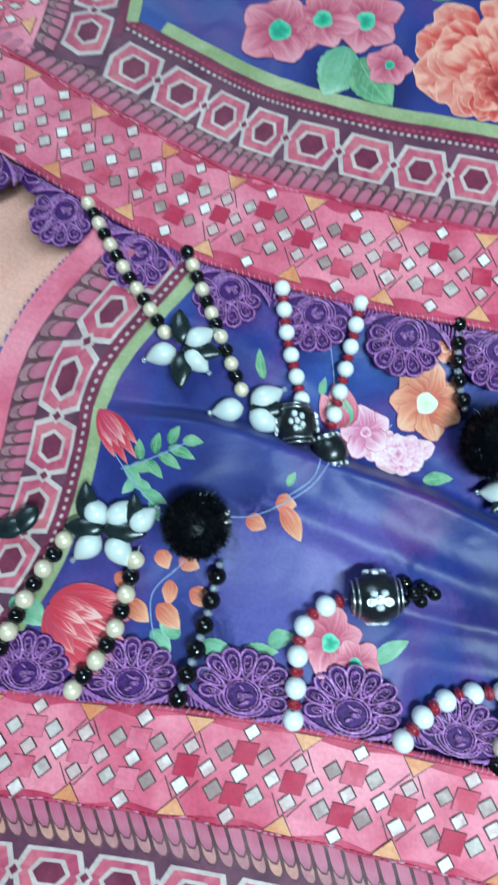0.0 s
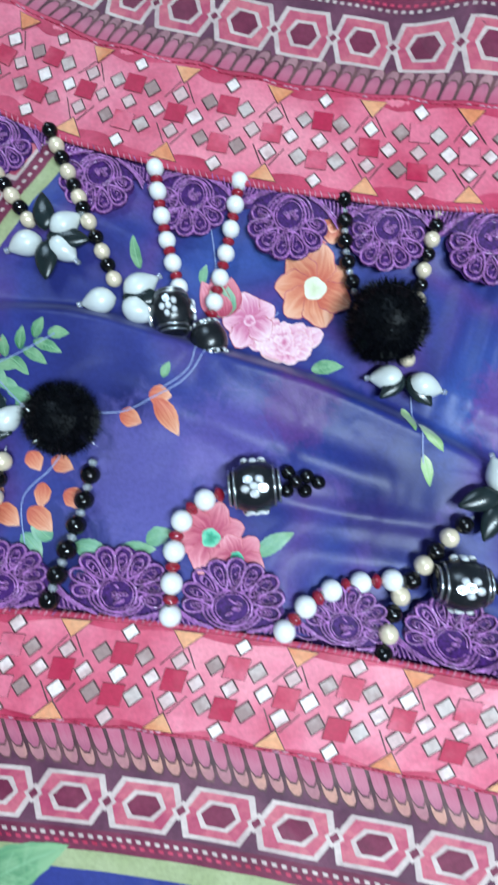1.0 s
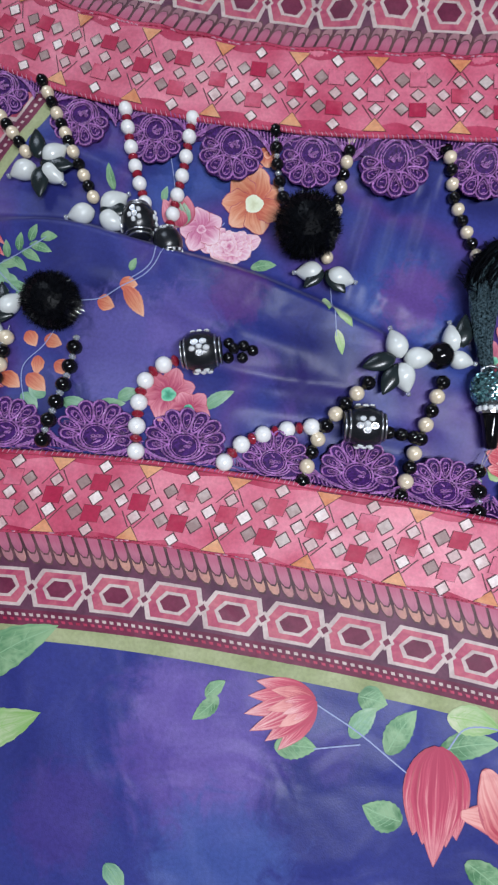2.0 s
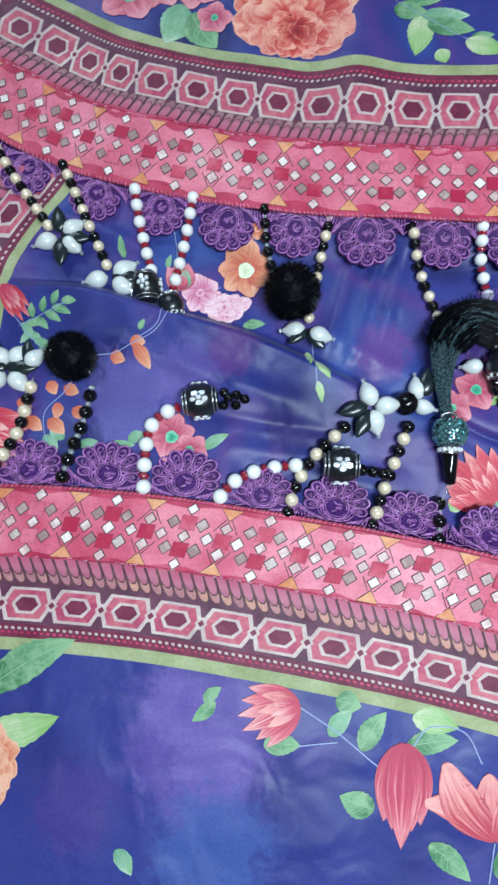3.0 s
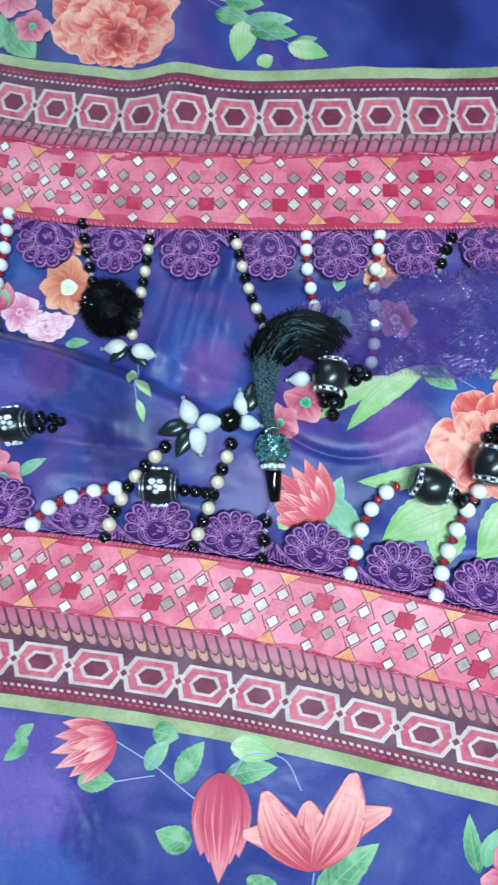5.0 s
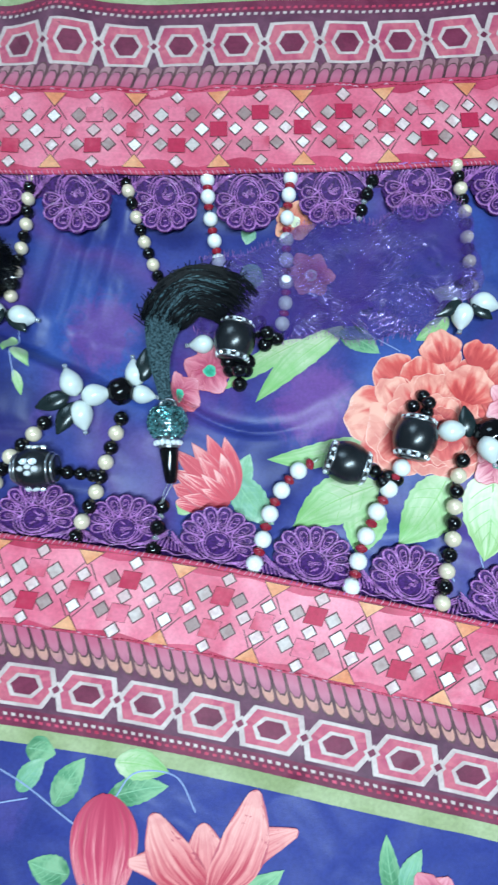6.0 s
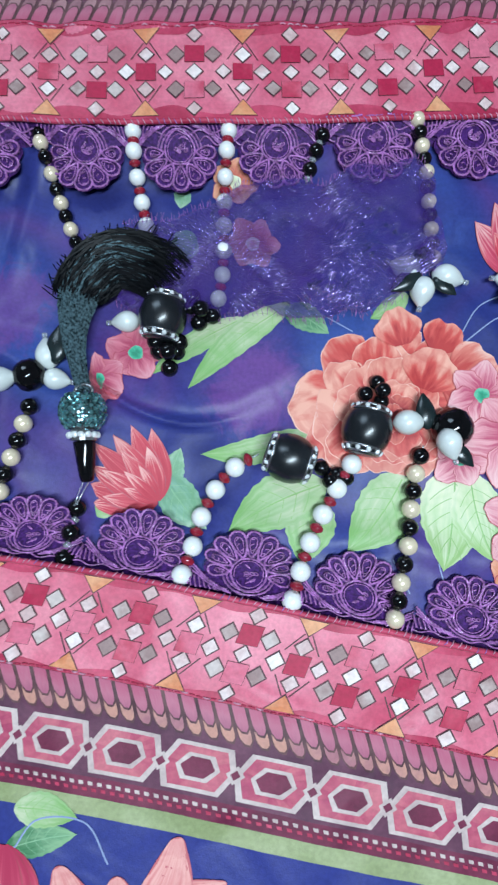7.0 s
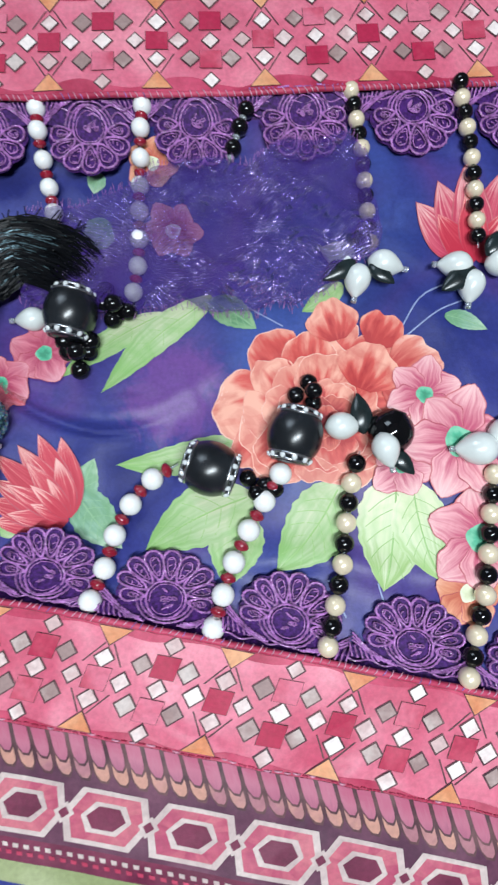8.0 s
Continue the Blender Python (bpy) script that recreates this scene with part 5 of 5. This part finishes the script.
def daisy(z_of, parent, x, y, r, petals, mats, label, turn=0.0, centre=0.3, wide=0.72, up=0.0):
    p = Print(z_of, parent, mats[0], mats[1], P_OUT)
    p.lift += up
    for k in range(petals):
        a = turn + 360 * k / petals + p.rng.uniform(-6, 6)
        rr = r * p.rng.uniform(0.9, 1.08)
        w = 2 * math.pi * r / petals * wide
        bd, ph = p.rng.uniform(-0.14, 0.14), p.rng.uniform(0, 6)
        p.petal(x, y, a, rr * 1.015, w * 1.06, 2, 1.02, bd, 0.07, 0.08, ph)
        p.petal(x, y, a, rr, w, 0, 1.02, bd, 0.07, 0.08, ph)
    p.disc(x, y, r * centre, 1)
    return p.done("flower_print", label)


def rose(z_of, parent, x, y, rx, ry, label, mat=None, seed=1, hx=0.0, hy=0.0):
    """A blown rose: broad ruffled outer petals, then folded ones crowding round a dark, off-centre heart."""
    p = Print(z_of, parent, mat or P_ROSE, P_ROSE_EDGE, P_HEART)
    p.lift = 0.14 if z_of is base_z else 0.06
    p.step *= 0.6
    p.rng = random.Random(seed)
    for ring, (start, end, n, wide) in enumerate(((0.42, 1.0, 9, 0.72), (0.34, 0.83, 8, 0.66), (0.22, 0.66, 8, 0.52), (0.12, 0.48, 7, 0.42), (0.04, 0.32, 6, 0.30), (0.0, 0.18, 5, 0.18))):
        spin = p.rng.uniform(0, 360)
        for k in range(n):
            a = spin + 360 * (k + p.rng.uniform(-0.3, 0.3)) / n
            ca, sa = math.cos(math.radians(a)), math.sin(math.radians(a))
            k1 = (0.0, 0.3, 0.6, 0.85, 1.0, 1.0)[ring]
            cx, cy = x + hx * k1, y + hy * k1
            out = end * p.rng.uniform(0.88, 1.07)
            bx, by = cx + rx * start * ca, cy + ry * start * sa
            tx, ty = cx + rx * out * ca, cy + ry * out * sa
            length, ang = math.hypot(tx - bx, ty - by), math.degrees(math.atan2(ty - by, tx - bx)) + p.rng.uniform(-26, 26)
            w = wide * (rx + ry) / 2 * p.rng.uniform(0.8, 1.25)
            ph, ruffle, bend = p.rng.uniform(0, 6.3), p.rng.uniform(0.03, 0.09), p.rng.uniform(-0.18, 0.18)
            p.lobe(bx, by, ang, length * 1.02, w * 1.02, 1, ruffle, ph, bend)
            p.lobe(bx, by, ang, length, w, 0 if ring < 4 or mat else 2, ruffle, ph, bend)
    return p.done("rose_print", label)


def leaf(z_of, parent, x0, y0, x1, y1, wide, mat=None, bend=0.1, label=""):
    p = Print(z_of, parent, mat or P_LEAF, P_VEIN if mat in (P_LIGHT, P_CREAML) else P_VEIN_PALE)
    p.lift = 0.035 * (len(bpy.data.objects) % 4)
    d, a = math.hypot(x1 - x0, y1 - y0), math.degrees(math.atan2(y1 - y0, x1 - x0))
    p.petal(x0, y0, a, d, wide, 0, 0.8, bend, 0.0, 0.04, teeth=46.0 if d > 10 else 17.0)
    ux, uy = (x1 - x0) / d, (y1 - y0) / d
    mid = [(x0 + ux * d * t - uy * bend * d * 0.5 * math.sin(math.pi * t * 0.9), y0 + uy * d * t + ux * bend * d * 0.5 * math.sin(math.pi * t * 0.9)) for t in (0.05, 0.35, 0.65, 0.9)]
    if mat is not P_ORANGE:
        p.stem(mid, 0.16 + 0.016 * wide, 1)
    for t in () if mat is P_ORANGE else (0.15, 0.28, 0.41, 0.54, 0.67):
        for e in (-1, 1):
            bx, by = x0 + ux * d * t - uy * bend * d * 0.5 * math.sin(math.pi * t * 0.9), y0 + uy * d * t + ux * bend * d * 0.5 * math.sin(math.pi * t * 0.9)
            f = wide * math.sin(math.pi * (t + 0.13) ** 0.8)
            p.stem([(bx, by), (bx + ux * wide * 0.14 - uy * e * f * 0.2, by + uy * wide * 0.14 + ux * e * f * 0.2), (bx + ux * wide * 0.3 - uy * e * f * 0.36, by + uy * wide * 0.3 + ux * e * f * 0.36)], 0.05 + 0.009 * wide, 1, 0.0)
    return p.done("leaf_print", label or "printed green leaf")


def lotus(z_of, parent, x, y, deg, length, spread, n, mats, label, wide=0.42, layers=3):
    """A side-on flower: layered petals fanned about one direction."""
    p = Print(z_of, parent, mats[0], mats[1], P_OUT)
    order = sorted(range(n), key=lambda k: -abs(k - (n - 1) / 2))
    for layer, (q, f) in enumerate(((1.0, 1.0), (0.74, 0.85), (0.5, 0.7))[:layers]):
        for k in order:
            if layer and k % 2 == layer % 2 and n > 4:
                continue
            a = deg + spread * f * (k / (n - 1) - 0.5)
            ln = length * q * (1 - 0.18 * abs(k / (n - 1) - 0.5) * 2) * p.rng.uniform(0.92, 1.05)
            bend = 0.22 * (k / (n - 1) - 0.5)
            p.petal(x, y, a, ln * 1.012, length * wide * q * 1.06, 2, 0.75, bend)
            p.petal(x, y, a, ln, length * wide * q, 0 if layer != 1 else 1, 0.75, bend, 0, 0.04)
    return p.done("flower_print", label)


def stems(z_of, parent, lines, w=0.45):
    for pts in lines:
        p = Print(z_of, parent, P_STEM)
        p.lift = 0.125
        p.stem(pts, w * 0.8)
        p.done("stem_print", "pale printed stem")


# right part of the under cloth
leaf(base_z, under, 130, -72, 125, -100, 19, P_CREAML, 0.1), leaf(base_z, under, 134, -74, 140, -98, 14, P_CREAML, -0.1)
leaf(base_z, under, 116, -74, 99, -94, 16, P_LIGHT, 0.15), leaf(base_z, under, 94, -76, 68, -89, 15, P_LIGHT, -0.1), leaf(base_z, under, 90, -78, 87, -98, 14, P_LIGHT, 0.1)
leaf(base_z, under, 90, -62, 60, -67, 8, P_LIGHT, 0.15)
leaf(base_z, under, 85, -25, 57, -50, 8.5, P_LIGHT, -0.12), leaf(base_z, under, 84, -26, 96, -34, 8, P_LEAF, 0.1), leaf(base_z, under, 72, -29, 46, -46, 7, P_LIGHT, -0.1)
leaf(base_z, under, 119, -22, 108, -29, 6, P_LIGHT), leaf(base_z, under, 145, -31, 156, -35, 5, P_MINT)
rose(base_z, under, 111, -53, 25, 23, "large printed coral rose", None, 4, 2, -5)
p = Print(base_z, under, P_ROSE_EDGE, P_ROSE)
p.lift = 0.65
for x, y, deg, ln, w, mi, q in ((128, -49, -20, 13, 14, 0, 0.4), (117, -37, 104, 10.5, 14, 1, 2.0), (126, -39, 62, 9.5, 12, 1, 4.1), (130, -46, 22, 13, 15, 0, 3.1), (122, -50, 64, 12, 17, 1, 1.2)):
    p.lobe(x, y, deg, ln, w, mi, 0.06, q)
p.done("rose_print", "printed pale outer rose petals")
daisy(base_z, under, 138, -52, 10, 6, (P_BLUSH, P_TEALC), "printed pink flower with green centre", 20, 0.22, up=0.6)
daisy(base_z, under, 146, -64, 14, 6, (P_BLUSH, P_TEALC), "printed pale pink flower with green centre", 5, 0.27, up=0.6)
daisy(base_z, under, 150, -88, 13.5, 6, (P_BLUSH, P_TEALC), "printed pink flower with green centre", 35, 0.27)
daisy(base_z, under, 131, -70, 8, 5, (P_BLUSH, P_TEALC), "printed small pink flower", 0, 0.2, up=0.6)
daisy(base_z, under, 146, -101, 9, 5, (P_ORANGE, P_CREAMC), "printed orange flower with cream centre", 15, 0.25)
daisy(base_z, under, 42, -39, 8.6, 5, (P_PINK, P_TEALC), "printed pink flower with green centre", 10, 0.24)
daisy(base_z, under, 32, -47, 7.8, 5, (P_PINK, P_TEALC), "printed pink flower with green centre", 40, 0.24)
leaf(base_z, under, 51, -78, 55, -66, 7, P_MINT), leaf(base_z, under, 50, -74, 62, -88, 11, P_MINT, -0.1), leaf(base_z, under, 36, -84, 30, -81, 4, P_LIGHT)
lotus(base_z, under, 48.5, -80.5, 138, 24, 84, 7, (P_LOTUS, P_LOTUS), "printed red lotus flower", 0.29)
lotus(base_z, under, 154.5, -16, 92, 27, 84, 5, (P_TULIP, P_LOTUS), "printed red tulip flower with pale tips", 0.40, 2)
daisy(base_z, under, 70, 11, 7, 5, (P_ORANGE, P_CREAMC), "printed orange flower", 0, 0.25), daisy(base_z, under, 75, -7, 8, 6, (P_PINK, P_PALE), "printed pink flower under the organza", 0, 0.25)
leaf(base_z, under, 58, -4, 52, -11, 8, P_MINT), leaf(base_z, under, 55, 10, 54, 4, 5, P_MINT)
stems(base_z, under, [[(133, -35), (139, -26), (147, -22)], [(135, -36), (143, -30), (150, -27)], [(94, -28), (103, -33)], [(112, -97), (116, -106)], [(124, -98), (127, -108)]])
leaf(base_z, under, -29, -26, -28, -33, 3.4, P_LIGHT), leaf(base_z, under, -26, -31, -20, -38, 3.6, P_LIGHT), leaf(base_z, under, -25, -39, -23, -47, 3, P_LIGHT)
stems(base_z, under, [[(-27, -22), (-26, -32), (-25, -41)]], 0.4)

# left part of the under cloth
daisy(base_z, under, -55, 7, 12, 7, (P_ORANGE, P_CREAMC), "printed orange flower with cream centre", 25, 0.27, 0.82)
daisy(base_z, under, -51, 24, 4.5, 4, (P_ORANGE, P_ORANGE), "printed orange bud", 0, 0.3), lotus(base_z, under, -61, 20, 0, 9, 60, 3, (P_RED, P_PINK), "printed red bud", 0.4)
rose(base_z, under, -63, -8.5, 10.5, 6.2, "printed pale pink peony", P_PALE, 8)
daisy(base_z, under, -73, -3, 8, 5, (P_PALE, P_PALE), "printed pale pink peony petals", 30, 0.2)
lotus(base_z, under, -80, -2, 105, 15, 40, 3, (P_PINK, P_MINT), "printed pink bud", 0.45)
leaf(base_z, under, -55, -16, -46, -15, 4, P_LEAF), leaf(base_z, under, -105, 11, -107, 20, 3, P_LEAF), leaf(base_z, under, -87, 7, -86, 13, 2.5, P_MINT)
for x0, y0, x1, y1 in ((-141, -19, -134, -20), (-137, -17, -131, -22), (-133, -15, -126, -19), (-130, -13, -122, -16), (-138, -17, -139, -11), (-134, -15, -133, -9), (-130, -12, -127, -7), (-126, -11, -120, -11)):
    leaf(base_z, under, x0, y0, x1, y1, 3.2, P_LEAF)
for x0, y0, x1, y1 in ((-143, -19, -137, -25), (-140, -23, -133, -27), (-137, -26, -129, -29), (-139, -22, -143, -27), (-134, -28, -131, -34)):
    leaf(base_z, under, x0, y0, x1, y1, 3.4, P_MINT)
stems(base_z, under, [[(-144, -20), (-134, -16), (-124, -11)], [(-148, -14), (-140, -23), (-130, -32)]], 0.4)
lotus(base_z, under, -153, -3, -50, 20, 26, 4, (P_LOTUS, P_TULIP), "printed red and white bud", 0.19, 2)
for x0, y0, x1, y1, w in ((-106, -31, -100, -33, 5), (-98, -26, -92, -26, 5.5), (-96, -27, -90, -36, 5.5), (-126, -50, -126, -57, 4.5), (-129, -57, -122, -63, 6), (-120, -52, -114, -56, 5.5), (-124, -44, -118, -46, 5), (-138, -57, -131, -62, 6), (-130, -42, -127, -47, 5), (-142, -50, -136, -53, 5)):
    leaf(base_z, under, x0, y0, x1, y1, w, P_ORANGE, 0.05, "printed orange bud")
leaf(base_z, under, -95, -21, -93, -17, 2.5, P_LEAF)
stems(base_z, under, [[(-112, -31), (-104, -30), (-96, -26), (-88, -20), (-83, -12)], [(-128, -70), (-131, -55), (-124, -46), (-120, -40)], [(-95, -24), (-88, -18), (-86, -10)], [(-65, 0), (-72, -8)], [(-86, 26), (-84, 16), (-83, 8)]], 0.42)
lotus(base_z, under, -160, -60, -25, 26, 66, 6, (P_LOTUS, P_RED), "printed red lily", 0.32)
for x0, y0, x1, y1, w in ((-130, -64, -124, -70, 5), (-122, -65, -128, -60, 5), (-116, -66, -105, -69, 5), (-105, -68, -94, -66, 5), (-97, -64, -90, -61, 5), (-68, -66, -58, -60, 4.5)):
    leaf(base_z, under, x0, y0, x1, y1, w, P_MINT)
daisy(base_z, under, -80, -62, 9.5, 6, (P_PINK, P_TEALC), "printed pink flower with green centre", 15, 0.26)
daisy(base_z, under, -73, -67, 7, 5, (P_PINK, P_TEALC), "printed pink flower with green centre", 50, 0.26)
leaf(base_z, under, -172, -60, -160, -66, 8, P_MINT)

# lower shawl
lotus(lower_z, lower, -28, -156, 200, 22, 66, 6, (P_TULIP, P_SALMON), "printed coral lotus flower", 0.27)
for x0, y0, x1, y1, w, mt in ((-40, -170, -27, -170, 8, P_LEAF), (-17, -166, -9, -157, 6.5, P_MINT), (-6, -170, 3, -157, 8, P_LEAF), (10, -168, 28, -165, 8, P_LEAF), (-15, -154, -6, -156, 8, P_LEAF),
                              (12, -158, 28, -161, 9, P_LIGHT), (-1, -189, -13, -185, 9, P_LEAF), (40, -207, 62, -188, 11, P_LEAF), (18, -199, 32, -210, 8, P_LEAF), (-62, -157, -56, -152, 4.5, P_LEAF), (-58, -157, -66, -164, 5, P_LEAF)):
    leaf(lower_z, lower, x0, y0, x1, y1, w, mt, 0.08)
P_CRIMSON = petal_material("crimson_petal_print", (0.42, 0.018, 0.07), (0.54, 0.05, 0.11), (0.74, 0.28, 0.30), 1.5, across=13.0)
lotus(lower_z, lower, 9.5, -167, -92, 33, 26, 5, (P_CRIMSON, P_CRIMSON), "printed crimson tulip bud", 0.34, 1)
p = Print(lower_z, lower, P_SALMON, P_OUT)
for deg, ln, w, bend in ((95, 21, 12, 0.0), (158, 26, 10.5, -0.3), (34, 32, 10, 0.28), (124, 29, 13.5, 0.22), (66, 33, 13.5, -0.2)):
    p.petal(40, -196, deg, ln * 1.01, w * 1.05, 1, 0.85, bend, 0.1), p.petal(40, -196, deg, ln, w, 0, 0.85, bend, 0.1, 0.07)
p.done("flower_print", "printed salmon pink lily")
stems(lower_z, lower, [[(-28, -157), (-14, -165), (0, -175)], [(-28, -170), (-14, -168)], [(12, -168), (18, -161), (30, -162), (36, -172)], [(40, -197), (38, -210)]], 0.55)
leaf(lower_z, lower, -142, -158, -110, -139, 13, P_LEAF, 0.1), leaf(lower_z, lower, -142, -174, -114, -165, 12, P_LIGHT, -0.1)
rose(lower_z, lower, -142, -184, 16, 15, "printed orange rose", P_ORANGE, 2)
leaf(lower_z, lower, 94, -196, 92, -178, 6, P_LEAF), leaf(lower_z, lower, 96, -194, 102, -182, 6, P_MINT), daisy(lower_z, lower, 105, -198, 10, 6, (P_PINK, P_TEALC), "printed pink flower with green centre", 0, 0.28)
leaf(lower_z, lower, -90, -208, -84, -216, 6, P_MINT)

# upper shawl
leaf(upper_z, upper, -88, 126, -95, 108, 15, P_MINT, 0.1), leaf(upper_z, upper, -84, 122, -72, 106, 14, P_LEAF, -0.1)
daisy(upper_z, upper, -83, 136, 13, 6, (P_PINK, P_TEALC), "printed pink flower with green centre", 20, 0.27)
daisy(upper_z, upper, -97, 136, 12, 6, (P_PINK, P_TEALC), "printed pink flower with green centre", 50, 0.27)
daisy(upper_z, upper, -111, 131, 14, 5, (P_PINK, P_TEALC), "printed pink flower with green centre", 5, 0.27)
daisy(upper_z, upper, -74, 120, 8, 5, (P_PINK, P_TEALC), "printed pink flower with green centre", 5, 0.2)
rose(upper_z, upper, -40, 124, 29, 23, "large printed coral rose", None, 6, 2, -9)
for x0, y0, x1, y1, w, mt in ((-2, 137, 11, 131, 7, P_MINT), (6, 132, 22, 130, 10, P_LEAF), (2, 124, 16, 124, 9, P_LEAF), (14, 122, 11, 103, 11, P_LIGHT), (14, 122, 34, 122, 8, P_MINT), (16, 118, 36, 115, 9, P_LEAF),
                              (32, 110, 48, 104, 9, P_LIGHT), (34, 111, 44, 113, 5, P_LEAF), (21, 106, 24, 100, 7, P_LIGHT), (58, 138, 64, 146, 5, P_LEAF), (38, 152, 44, 147, 4, P_MINT), (-66, 150, -50, 148, 9, P_LEAF)):
    leaf(upper_z, upper, x0, y0, x1, y1, w, mt, 0.06)
lotus(upper_z, upper, 12, 160, -80, 18, 80, 6, (P_RED, P_PALE), "printed red flower", 0.36)
stems(upper_z, upper, [[(-8, 132), (4, 128), (16, 121), (34, 110)]], 0.4)
